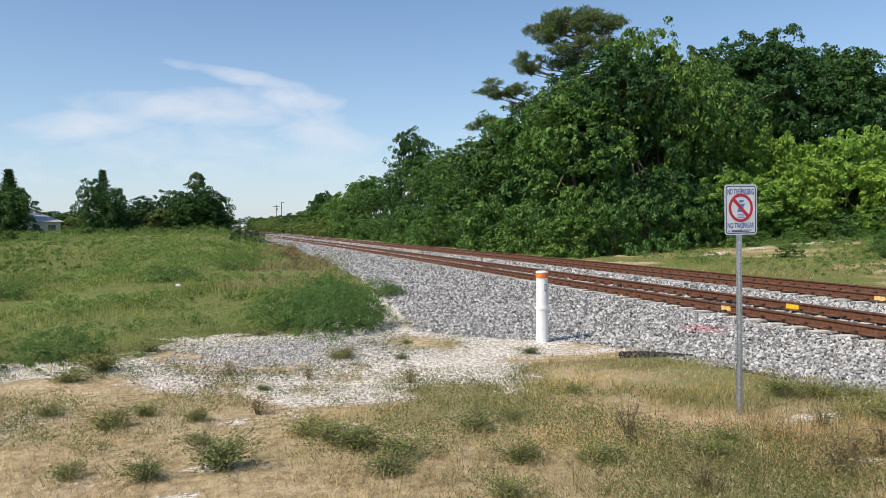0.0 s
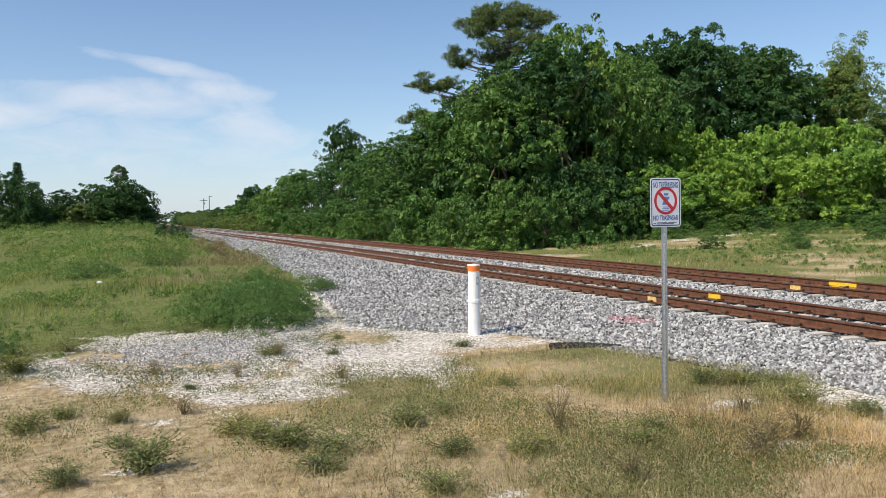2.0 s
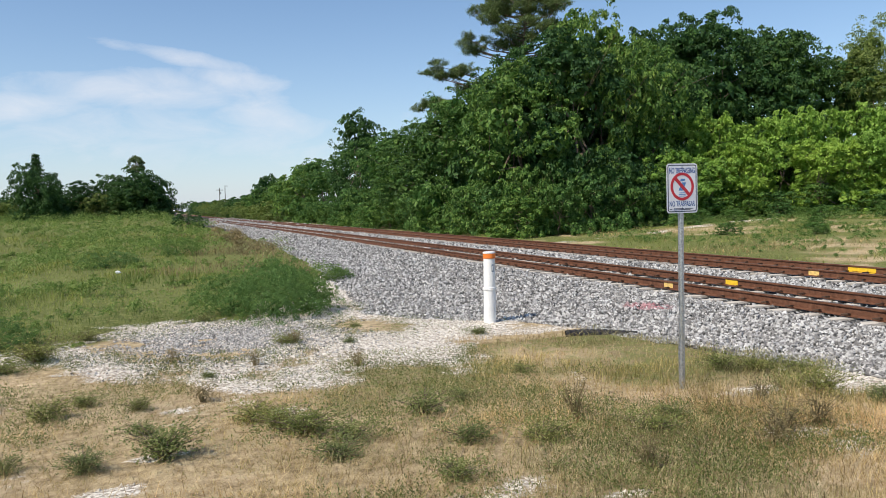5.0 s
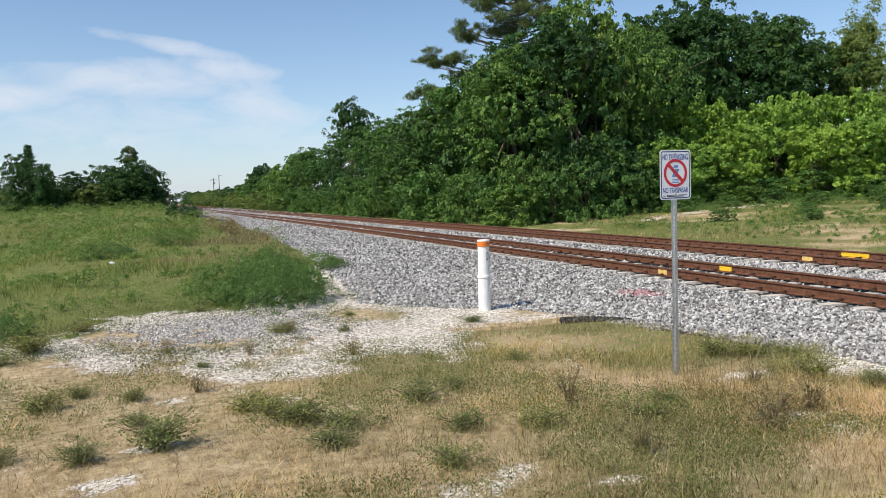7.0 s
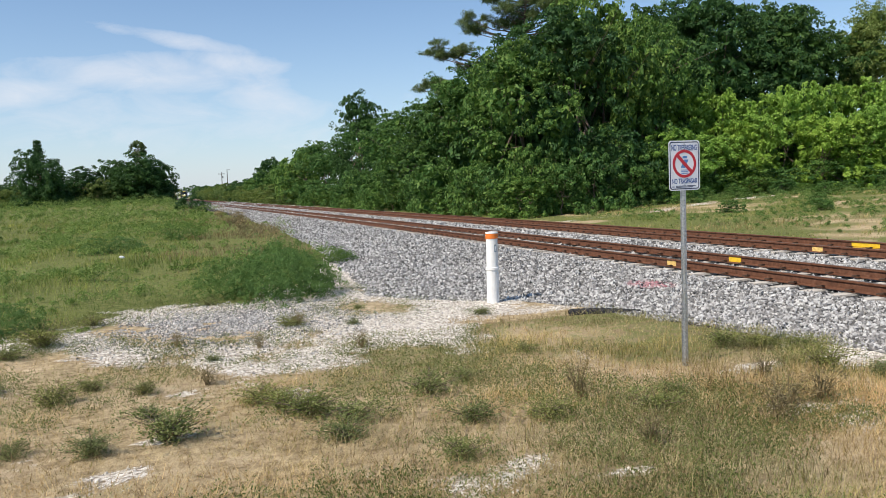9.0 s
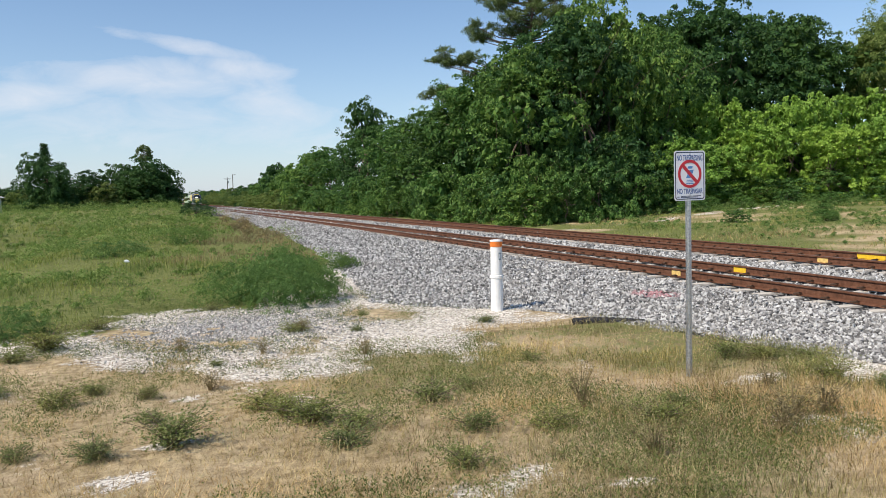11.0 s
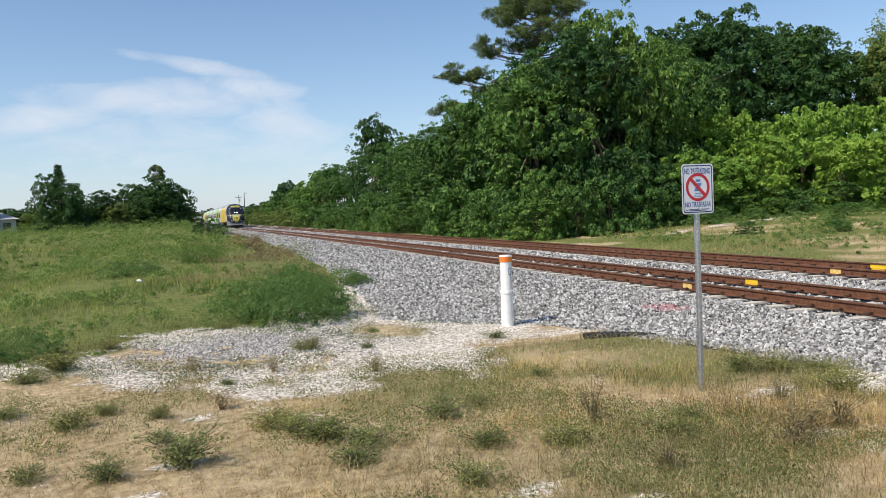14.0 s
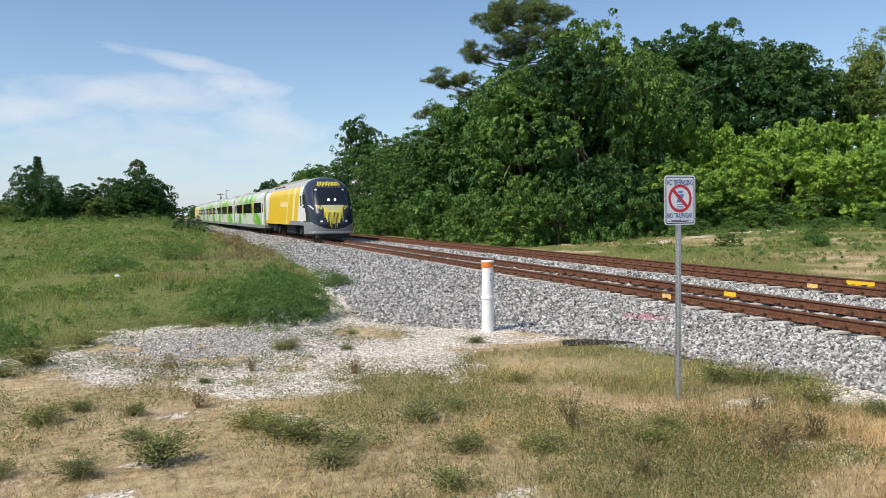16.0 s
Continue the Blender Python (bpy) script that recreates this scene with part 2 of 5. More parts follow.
def make_galv():
    a = Mat("galvanised_steel", 0.38, 0.85, 0.5)
    v = a.n("ShaderNodeSeparateColor")
    a.put(a.voronoi(60, None, "Color"), v.inputs[0])
    a.color(a.ramp(v.outputs[0], [(0.1, (0.40, 0.42, 0.44)), (0.9, (0.62, 0.63, 0.64))]))
    a.rough(a.ramp(a.noise(14, 4), [(0.3, (0.28, 0.28, 0.28)), (0.7, (0.5, 0.5, 0.5))]))
    return a.m


def make_grass_mat(name, cols, trans=0.3):
    a = Mat(name, 0.6, 0, 0.25)
    f = a.math("ADD", a.math("MULTIPLY", a.island(), 0.55), a.math("MULTIPLY", a.noise(0.45, 4), 0.55), True)
    c = a.ramp(f, [(0.15, cols[0]), (0.5, cols[1]), (0.88, cols[2])])
    tone = a.ramp(a.noise(0.3, 4), [(0.36, (0.62, 0.70, 0.62)), (0.62, (1.25, 1.14, 0.98))])
    c = a.mix(1.0, c, tone, "MULTIPLY")
    a.color(c)
    t = a.n("ShaderNodeBsdfTranslucent")
    a.put(c, t.inputs["Color"])
    mx = a.n("ShaderNodeMixShader")
    mx.inputs[0].default_value = trans
    a.nt.links.new(a.b.outputs[0], mx.inputs[1])
    a.nt.links.new(t.outputs[0], mx.inputs[2])
    a.nt.links.new(mx.outputs[0], a.nt.nodes["Material Output"].inputs["Surface"])
    return a.m


M_GROUND = make_ground_mat()
M_BED = make_ballast_bed_mat()
M_STONE = make_stone_mat("ballast_stone", (0.095, 0.092, 0.088), (0.32, 0.312, 0.30), (0.66, 0.65, 0.625))
M_ONESTONE = make_stone_mat("single_stone", (0.095, 0.092, 0.088), (0.32, 0.312, 0.30), (0.66, 0.65, 0.625), True)
M_CHALK = make_stone_mat("pale_stone", (0.30, 0.27, 0.22), (0.67, 0.61, 0.535), (0.90, 0.86, 0.79))
M_RUST = make_rust()
M_GALV = make_galv()
M_TIE = plain("concrete_tie", (0.55, 0.50, 0.43), 0.9, 0, 0.25, 5, 0.3)
M_CLIP = plain("clip_steel", (0.10, 0.06, 0.04), 0.7, 0.3)
M_YELLOW = plain("yellow_paint", (0.78, 0.50, 0.03), 0.6, 0, 0.2, 9)
M_YELLOW_WORN = plain("worn_yellow_paint", (0.70, 0.48, 0.16), 0.8, 0, 0.35, 12)
M_STRAW = make_grass_mat("dry_grass", [(0.09, 0.058, 0.025), (0.40, 0.295, 0.145), (0.80, 0.65, 0.40)])
M_OLIVE = make_grass_mat("olive_grass", [(0.07, 0.066, 0.02), (0.30, 0.265, 0.09), (0.66, 0.57, 0.28)])
M_GREEN = make_grass_mat("green_grass", [(0.085, 0.13, 0.028), (0.215, 0.275, 0.066), (0.43, 0.45, 0.155)], 0.4)
M_BROWNWEED = make_grass_mat("brown_weed", [(0.14, 0.105, 0.06), (0.27, 0.21, 0.12), (0.40, 0.34, 0.19)])
M_BARK = plain("bark", (0.16, 0.12, 0.09), 0.95, 0, 0.4, 3, 0.6)
M_LEAF = leaf_mat("leaf_mid", [(0.026, 0.070, 0.015), (0.070, 0.152, 0.031), (0.20, 0.300, 0.075)], 0.26)
M_LEAF_DARK = leaf_mat("leaf_dark", [(0.018, 0.048, 0.014), (0.040, 0.094, 0.024), (0.080, 0.150, 0.040)], 0.2)
M_LEAF_BRIGHT = leaf_mat("leaf_bright", [(0.12, 0.22, 0.032), (0.25, 0.40, 0.062), (0.41, 0.56, 0.125)], 0.42)
M_NEEDLE = leaf_mat("pine_needles", [(0.070, 0.100, 0.045), (0.135, 0.18, 0.08), (0.22, 0.275, 0.13)], 0.35)
M_LOWWEED = leaf_mat("low_weed_leaf", [(0.055, 0.065, 0.018), (0.17, 0.18, 0.05), (0.37, 0.36, 0.14)], 0.28)
M_WEED = leaf_mat("weed_leaf", [(0.09, 0.10, 0.03), (0.20, 0.21, 0.066), (0.40, 0.39, 0.16)], 0.3)


# ---- ground ----
NEAR_TRACK, FAR_TRACK = 11.6, 16.15
TRACK_BEND = 2.1


def track_shift(y):
    """How far the line bends away from the straight, along its length."""
    y = np.asarray(y, float)
    return -TRACK_BEND / (1 + np.exp(-(y - 108.0) / 25.0)) + TRACK_BEND / (1 + np.exp(108.0 / 25.0)) - 0.003 * np.maximum(y - 260, 0)


def toe(y):
    """The edge of the loose ballast on the near side."""
    y = np.asarray(y, float)
    return np.interp(y, [-60, 4, 7.5, 9, 11, 12.5, 14, 15.2, 16.5, 18, 21, 29, 36, 44, 60, 100, 300], [8.5, 8.5, 8.5, 8.0, 7.4, 7.2, 6.4, 4.9, 3.9, 4.1, 4.6, 5.5, 5.9, 6.3, 6.8, 7.4, 7.4])


def ground_z(x, y):
    x, y = np.asarray(x, float), np.asarray(y, float)
    z = -0.47 + 0.34 * np.exp(-((x - 2.5) ** 2 + (y - 0.5) ** 2) / (2 * 4.6 ** 2))
    z = z - 0.10 * np.exp(-((x - 6.0) ** 2 + (y - 7.9) ** 2) / 7.0)
    rise = smooth(y, 22, 125) * smooth(-x, -6, 4)
    z = z + 1.35 * rise
    z = z - 0.55 * np.exp(-((x + 9 - 0.03 * y) / 2.6) ** 2) * smooth(y, 14, 28) * (1 - smooth(y, 60, 110))
    z = z + 0.65 * smooth(x, 21, 42) * (1 - smooth(y, 80, 200))
    near = 1 - smooth(np.hypot(x, y), 60, 160)
    z = z + near * (0.10 * (fbm(x * 0.35, y * 0.35, 3) - 0.5) + 0.05 * (fbm(x * 1.9, y * 1.9, 9) - 0.5))
    # below the ballast
    xs = x - track_shift(y)
    z = z - 0.16 * smooth(xs - toe(y), 0.0, 0.7) * (1 - smooth(xs, 18.6, 19.8))
    z = z - 0.25 * smooth(xs, 8.6, 9.4) * (1 - smooth(xs, 18.6, 19.8))
    return z


def ballast_z(x, y):
    xs = np.asarray(x, float) - track_shift(y)
    gz = -0.50
    top = np.interp(xs, [4, 7.6, 8.5, 9.95, 10.1, 13.1, 14.0, 14.7, 17.7, 18.2, 19.4], [gz - .05, gz + .0, gz + .03, -0.215, -0.222, -0.228, -0.26, -0.228, -0.228, -0.27, -0.62])
    return top + 0.05 * (fbm(np.asarray(x) * 1.3, np.asarray(y) * 1.3, 21) - 0.5)


def zone_chalk(x, y):
    """Pale crushed stone on the open ground: 0..1."""
    n = fbm(x * 0.55, y * 0.55, 31) - 0.5
    t = toe(y)
    lower = np.interp(x, [-5, -2, -1.3, -0.5, 0.8, 2.2, 3.2, 4.6, 6, 8, 9.5], [14.0, 13.2, 12.6, 11.4, 9.9, 9.8, 11.0, 11.2, 13.2, 13.6, 13.0])
    upper = np.interp(x, [-5, -2.3, -1.6, 0, 1.8, 3, 4.8, 6, 9.5], [13.6, 15.6, 16.4, 17.0, 16.2, 17.2, 26.0, 30, 30])
    d = np.minimum((y - lower) / 1.6, (upper - y) / 2.0)
    c = np.minimum(0.5 + d, 0.76) + 1.6 * n + 1.1 * (fbm(x * 1.7, y * 1.7, 35) - 0.5)
    c = np.where((x > toe(y) - 2.3) & (y > 12.5) & (y < 22), np.maximum(c, 0.60 + 1.0 * n + 0.7 * (fbm(x * 2.1, y * 2.1, 37) - 0.5)), c)
    c = np.maximum(c, 1.1 * np.exp(-((x - 5.6) / 0.7) ** 2 - ((y - 13.8) / 0.7) ** 2))
    # a bare strip by the track foot and a few bare spots
    strip = 0.72 - np.abs(x - 8.0) / 1.5 - np.maximum(y - 8.2, 0) * 0.8 + 1.6 * n
    spots = 1.9 * (fbm(x * 0.8 + 40, y * 0.8, 77) - 0.62) * (y < 11) + np.where(y < 11, 0.27, 0.0)
    for sx, sy, rx, ry in ((8.2, 7.2, 1.1, 0.7), (-0.55, 6.75, 0.35, 0.22), (-1.15, 6.2, 0.5, 0.3), (2.45, 5.2, 0.2, 0.13), (0.55, 5.1, 0.32, 0.18), (5.6, 5.6, 0.45, 0.25), (6.6, 7.4, 0.6, 0.3), (3.1, 4.7, 0.22, 0.13), (-0.2, 7.6, 0.3, 0.2)):
        spots = np.maximum(spots, 1.0 - 0.75 * (((x - sx) / rx) ** 2 + ((y - sy) / ry) ** 2) + 1.2 * (fbm(x * 3, y * 3, 39) - 0.5))
    far = np.where(x > 18.6, 0.85 - np.abs(x - 19.4) / 1.6 + 1.8 * n, 0)
    path = np.where(x > 20, 0.52 - np.abs(y - 40 - 0.25 * (x - 24)) / 2.6 + 2.0 * n - 0.012 * np.maximum(x - 26, 0), 0)
    return np.clip(np.maximum.reduce([c * (y > 8) * (x < 9.6), strip, spots, far, path]), 0, 1)


def zone_green(x, y):
    """Green growth: 0..1."""
    n = fbm(x * 0.4 + 11, y * 0.4, 51) - 0.5
    edge = np.interp(x, [-14, -4, -2, 0, 1.6, 3.6, 5, 7], [11.5, 12.6, 14.4, 17.2, 16.2, 17.6, 25.5, 31])
    left = 0.5 + (y - edge) / 2.4 + 1.2 * n
    left = np.where(x - track_shift(y) < toe(y) + 0.4, left, 0)
    right = np.where(x > 19.2, 0.66 + 1.3 * n, 0)
    front = np.where(y < 12, 0.29 + 1.6 * n + 0.36 * smooth(x, 0.0, 2.2) + 0.34 * smooth(y, 7.4, 8.8) * smooth(x, 2.5, 4.2) - 0.13 * smooth(x, 1.5, 3.0) * (1 - smooth(y, 6.2, 7.8)) - 0.20 * smooth(x, 3.4, 6.4) * (1 - smooth(y, 6.4, 7.8)), 0)
    return np.clip(np.maximum.reduce([left, right, front]), 0, 1)


def axis(knots):
    """Grid lines from (start, step) pairs to the last value."""
    out = []
    for (a, s), (b, _) in zip(knots, knots[1:]):
        out += list(np.arange(a, b - 1e-6, s))
    return np.array(out + [knots[-1][0]])


def sheet(name, xs, ys, fz, material, attrs=()):
    X, Y = np.meshgrid(xs, ys)
    X, Y = X.ravel(), Y.ravel()
    nx, ny = len(xs), len(ys)
    i, j = np.meshgrid(np.arange(nx - 1), np.arange(ny - 1))
    a = (j * nx + i).ravel()
    F = np.stack([a, a + 1, a + 1 + nx, a + nx], 1)
    me = mesh_np(name, np.stack([X, Y, fz(X, Y)], 1), F, [material], shade=True)
    for nm, fn in attrs:
        at = me.attributes.new(nm, "FLOAT", "POINT")
        at.data.foreach_set("value", fn(X, Y).astype(np.float32))
    return new(name, me)


ground = sheet("ground", axis([(-3000, 600), (-600, 100), (-100, 10), (-20, 1.0), (-8, 0.16), (10, 0.5), (60, 10), (200, 100), (600, 800), (3000, 1)]),
               axis([(-600, 100), (-100, 20), (-20, 4), (2, 0.16), (22, 0.5), (70, 3), (200, 25), (600, 200), (4000, 1)]),
               ground_z, M_GROUND, [("green", lambda x, y: zone_green(x, y) * np.where(y < 12, 0.55, 1.0)), ("chalk", zone_chalk)])
tagged(ground, "sandy ground with dry grass, weeds and crushed stone", "ground", kind="structure")


def build_ballast():
    ys = axis([(-60, 1.0), (0, 0.25), (30, 0.6), (90, 4), (300, 10), (1100, 1)])
    us = np.concatenate([np.linspace(0, 1, 22), 1 + np.arange(1, 80) * 0.125])
    V = []
    for y in ys:
        t, s = float(toe(y)), float(track_shift(y))
        x = np.where(us <= 1, t + (9.5 - t) * us, 9.5 + (us - 1)) + s
        z = ballast_z(x, np.full_like(x, y))
        z[0] -= 0.12
        z[-1] -= 0.3
        V.append(np.stack([x, np.full_like(x, y), z], 1))
    V = np.concatenate(V)
    nx, ny = len(us), len(ys)
    i, j = np.meshgrid(np.arange(nx - 1), np.arange(ny - 1))
    a = (j * nx + i).ravel()
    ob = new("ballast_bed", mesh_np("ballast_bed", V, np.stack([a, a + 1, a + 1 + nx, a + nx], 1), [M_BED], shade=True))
    return tagged(ob, "grey crushed stone ballast bed under two tracks", "ballast", kind="structure")


ballast = build_ballast()


def stones(name, X, Y, Z, size, material, label, paint=None, seed=1):
    """Loose broken stones, one mesh: each an uneven broken lump."""
    r = np.random.default_rng(seed)
    n = len(X)
    base = np.array([(1, 0, 0), (0, 1, 0), (-1, 0, 0), (0, -1, 0), (0.2, 0.1, 1), (0, 0, -1)], float) * 0.68
    P = base[None] * (1 + r.uniform(-0.4, 0.4, (n, 6, 3))) + r.uniform(-0.2, 0.2, (n, 6, 3))
    P = P * (size[:, None] * r.uniform(0.6, 1.25, (n, 3)))[:, None, :]
    a, b = r.uniform(0, 2 * np.pi, n), r.uniform(-0.7, 0.7, n)
    ca, sa, cb, sb = np.cos(a), np.sin(a), np.cos(b), np.sin(b)
    x, y, z = P[..., 0], P[..., 1], P[..., 2]
    y, z = y * cb[:, None] - z * sb[:, None], y * sb[:, None] + z * cb[:, None]
    x, y = x * ca[:, None] - y * sa[:, None], x * sa[:, None] + y * ca[:, None]
    V = np.stack([x + X[:, None], y + Y[:, None], z + Z[:, None]], -1).reshape(-1, 3)
    q = np.array([(0, 1, 4), (1, 2, 4), (2, 3, 4), (3, 0, 4), (1, 0, 5), (2, 1, 5), (3, 2, 5), (0, 3, 5)])
    F = (np.arange(n)[:, None, None] * 6 + q[None]).reshape(-1, 3)
    me = mesh_np(name, V, F, [material])
    at = me.attributes.new("paint", "FLOAT", "POINT")
    at.data.foreach_set("value", np.repeat(np.zeros(n) if paint is None else paint, 6).astype(np.float32))
    ob = new(name, me)
    return tagged(ob, label, "stones", kind="stuff")


def scatter(n, x0, x1, y0, y1, rng, near=0.0):
    """Random places; near > 0 draws them towards small y."""
    t = rng.random(n)
    if near:
        y = (y0 ** (1 - near) + t * (y1 ** (1 - near) - y0 ** (1 - near))) ** (1 / (1 - near))
    else:
        y = y0 + t * (y1 - y0)
    return rng.uniform(x0, x1, n), y


def build_stones():
    r = np.random.default_rng(3)
    # near shoulder and apron
    X, Y = scatter(210000, 3.4, 10.22, 3.0, 230.0, r, 1.4)
    X = X + track_shift(Y)
    edge = toe(Y) + 0.5 * (fbm(X, Y, 5) - 0.5)
    keep = (X > edge)
    X, Y = X[keep], Y[keep]
    s = r.uniform(0.020, 0.046, len(X)) * (1 + Y / 34)
    Z = ballast_z(X, Y) + s * r.uniform(0.0, 0.8, len(X))
    pink = np.exp(-(((X - 9.2) / 0.25) ** 2 + ((Y - 13.2 + (X - 9.2)) / 0.6) ** 2)) * (r.random(len(X)) < 0.75)
    pink = np.clip(pink * 1.3 - 0.3, 0, 0.55)
    stones("ballast_stones", X, Y, Z, s, M_STONE, "loose grey crushed stone ballast beside the rails", pink, 11)
    # between and beyond the tracks
    X, Y = scatter(60000, 10.2, 19.2, 6.0, 200.0, r, 1.35)
    on = (np.abs(X - NEAR_TRACK) < 1.32) | (np.abs(X - FAR_TRACK) < 1.32)
    keep = ~on | (r.random(len(X)) < 0.3)
    X, Y = X[keep], Y[keep]
    s = r.uniform(0.035, 0.068, len(X)) * (1 + Y / 40)
    dip = np.where((np.abs(X - NEAR_TRACK) < 1.35) | (np.abs(X - FAR_TRACK) < 1.35), -0.03, 0.0)
    stones("ballast_stones", X + track_shift(Y), Y, ballast_z(X + track_shift(Y), Y) + dip + s * 0.1, s, M_STONE, "grey crushed stone ballast between the tracks", None, 12)
    # pale gravel on the open ground
    X, Y = scatter(130000, -6.0, 9.2, 3.2, 28.0, r, 1.1)
    c = zone_chalk(X, Y)
    keep = (c > 0.36 + 0.55 * r.random(len(X))) & (X < toe(Y) + 0.3)
    X, Y = X[keep], Y[keep]
    s = r.uniform(0.3, 1.0, len(X)) ** 2 * 0.024 * (1 + Y / 30)
    stones("gravel", X, Y, ground_z(X, Y) + s * 0.15, s, M_CHALK, "pale crushed stone scattered on bare ground", None, 13)
    # a heap-like spread of greyer stone
    X, Y = r.normal(1.1, 1.15, 11000), r.normal(14.6, 1.3, 11000)
    keep = zone_chalk(X, Y) > 0.3
    X, Y = X[keep], Y[keep]
    s = r.uniform(0.012, 0.034, len(X))
    stones("gravel", X, Y, ground_z(X, Y) + s * 0.25, s, M_STONE, "grey broken stone spread over pale ground", None, 14)


build_stones()


# ---- tracks ----
def rail_mesh(x_off, ys):
    """Rail profile swept along the line."""
    prof = [(-0.076, -0.186), (0.076, -0.186), (0.076, -0.174), (0.012, -0.155), (0.009, -0.05), (0.036, -0.035), (0.037, -0.006), (0.028, 0.0), (-0.028, 0.0), (-0.037, -0.006), (-0.036, -0.035), (-0.009, -0.05), (-0.012, -0.155), (-0.076, -0.174)]
    k = len(prof)
    V, F = [], []
    for y in ys:
        s = float(track_shift(y)) + x_off
        V += [(s + px, y, pz) for px, pz in prof]
    for i in range(len(ys) - 1):
        for j in range(k):
            a, b = i * k + j, i * k + (j + 1) % k
            F.append((a, b, b + k, a + k))
    return mesh_np("rail", V, np.array(F), [M_RUST, M_RAILTOP], [1 if (f % k) == 7 else 0 for f in range(len(F))])


M_RAILTOP = plain("worn_rail_top", (0.24, 0.16, 0.12), 0.4, 0.6, 0.25, 20)


def tie_mesh():
    bm = blank()
    sec = [(-1.28, 0.0), (-0.95, 0.0), (-0.5, -0.03), (0.5, -0.03), (0.95, 0.0), (1.28, 0.0)]
    rows = []
    for x, dz in sec:
        rows.append([bm.verts.new((x, yy, zz)) for yy, zz in ((-0.135, -0.42), (0.135, -0.42), (0.105, -0.195 + dz), (-0.105, -0.195 + dz))])
    for a, b in zip(rows, rows[1:]):
        for j in range(4):
            bm.faces.new((a[j], a[(j + 1) % 4], b[(j + 1) % 4], b[j]))
    bm.faces.new(rows[0][::-1])
    bm.faces.new(rows[-1])
    bmesh.ops.recalc_face_normals(bm, faces=bm.faces)
    me = bpy.data.meshes.new("tie")
    bm.to_mesh(me)
    bm.free()
    me.materials.append(M_TIE)
    return me


def clip_mesh():
    bm = blank()
    path = [(0.075, -0.07, -0.165), (0.09, 0.07, -0.14), (0.15, 0.075, -0.125), (0.165, -0.05, -0.15)]
    rings = []
    for px, py, pz in path:
        rings.append([bm.verts.new((px + 0.016 * math.cos(a), py, pz + 0.016 * math.sin(a))) for a in (0.4, 1.97, 3.54, 5.11)])
    for a, b in zip(rings, rings[1:]):
        for j in range(4):
            bm.faces.new((a[j], a[(j + 1) % 4], b[(j + 1) % 4], b[j]))
    bm.faces.new(rings[0][::-1])
    bm.faces.new(rings[-1])
    me = bpy.data.meshes.new("clip")
    bm.to_mesh(me)
    bm.free()
    me.materials.append(M_CLIP)
    return me


# yellow paint across both tracks: rail side, from, to, lower, upper, worn
PAINT = [(NEAR_TRACK - 0.7525 - 0.043, 14.52, 14.84, -0.165, -0.04, 1), (NEAR_TRACK + 0.7525 - 0.043, 14.15, 14.55, -0.165, 0.0, 0), (FAR_TRACK - 0.7525 - 0.043, 14.75, 15.08, -0.16, -0.03, 1), (FAR_TRACK + 0.7525 - 0.043, 14.4, 15.25, -0.15, -0.01, 0)]


def build_tracks():
    tie, clip = tie_mesh(), clip_mesh()
    ys = axis([(-60, 30), (40, 10), (60, 6), (300, 20), (1100, 1)])
    for xc, n_ties, name_label in ((NEAR_TRACK, 300, "rusty railway track on pale concrete ties"), (FAR_TRACK, 190, "rusty second railway track on concrete ties")):
        track = thing("railway_track", pose(0, 0, 0), name_label, "track", "parallel railway tracks")
        for s in (-1, 1):
            part("rail", rail_mesh(xc + s * 0.7525, ys), None, track, "rust-brown steel rail")
        for i in range(n_ties):
            y = 0.6 + i * 0.61
            t = part("tie", tie, None, track, at=pose(xc + float(track_shift(y)), y, random.uniform(-0.008, 0.008), 0, 0, random.uniform(-0.8, 0.8)))
            if i < 60:
                for s in (-1, 1):
                    for turn in (0, 180):
                        part("clip", clip, None, t, at=pose(s * 0.7525, 0, 0, 0, 0, turn))
        for xo, ya, yb, z0, z1, worn in PAINT:
            if abs(xo - xc) < 2.0:
                bm = blank()
                box(bm, xo - 0.006, xo + 0.006, ya, yb, z0, z1, 0.002)
                box(bm, xo - 0.05, xo + 0.0, ya, yb, z0 - 0.025, z0 - 0.010)
                part("paint_mark", bm, M_YELLOW_WORN if worn else M_YELLOW, track, "yellow paint on the rail's side")


build_tracks()


# ---- vegetation ----
def leaf_cloud(rng, centres, normals, per, spread, size, up=0.5, slim=0.45, droop=0.0):
    """Leaves in tufts: at each centre, per leaves spread round it, each a folded diamond. Returns verts, faces."""
    n = len(centres) * per
    C = np.repeat(centres, per, 0) + rng.normal(0, 1, (n, 3)) * np.repeat(np.broadcast_to(spread, (len(centres),)), per)[:, None] * np.array([1, 1, 0.75])
    D = np.repeat(normals, per, 0) + rng.normal(0, 0.75, (n, 3)) + np.array([0, 0, up - 0.4])
    D[:, 2] -= droop
    D /= np.linalg.norm(D, axis=1, keepdims=True) + 1e-9
    U = rng.normal(0, 0.6, (n, 3)) + np.array([0, 0, 1.0])
    S = np.cross(D, U)
    S /= np.linalg.norm(S, axis=1, keepdims=True) + 1e-9
    Nn = np.cross(S, D)
    L = (size * rng.uniform(0.6, 1.35, n))[:, None]
    w = L * slim
    a = C - D * L * 0.5
    b = C + D * L * 0.5 - Nn * L * 0.12
    l = C - S * w * 0.5 + Nn * L * 0.10
    r = C + S * w * 0.5 + Nn * L * 0.10
    V = np.stack([a, r, b, l], 1).reshape(-1, 3)
    i = np.arange(n)[:, None] * 4
    return V, np.concatenate([i, i + 1, i + 2, i + 3], 1)


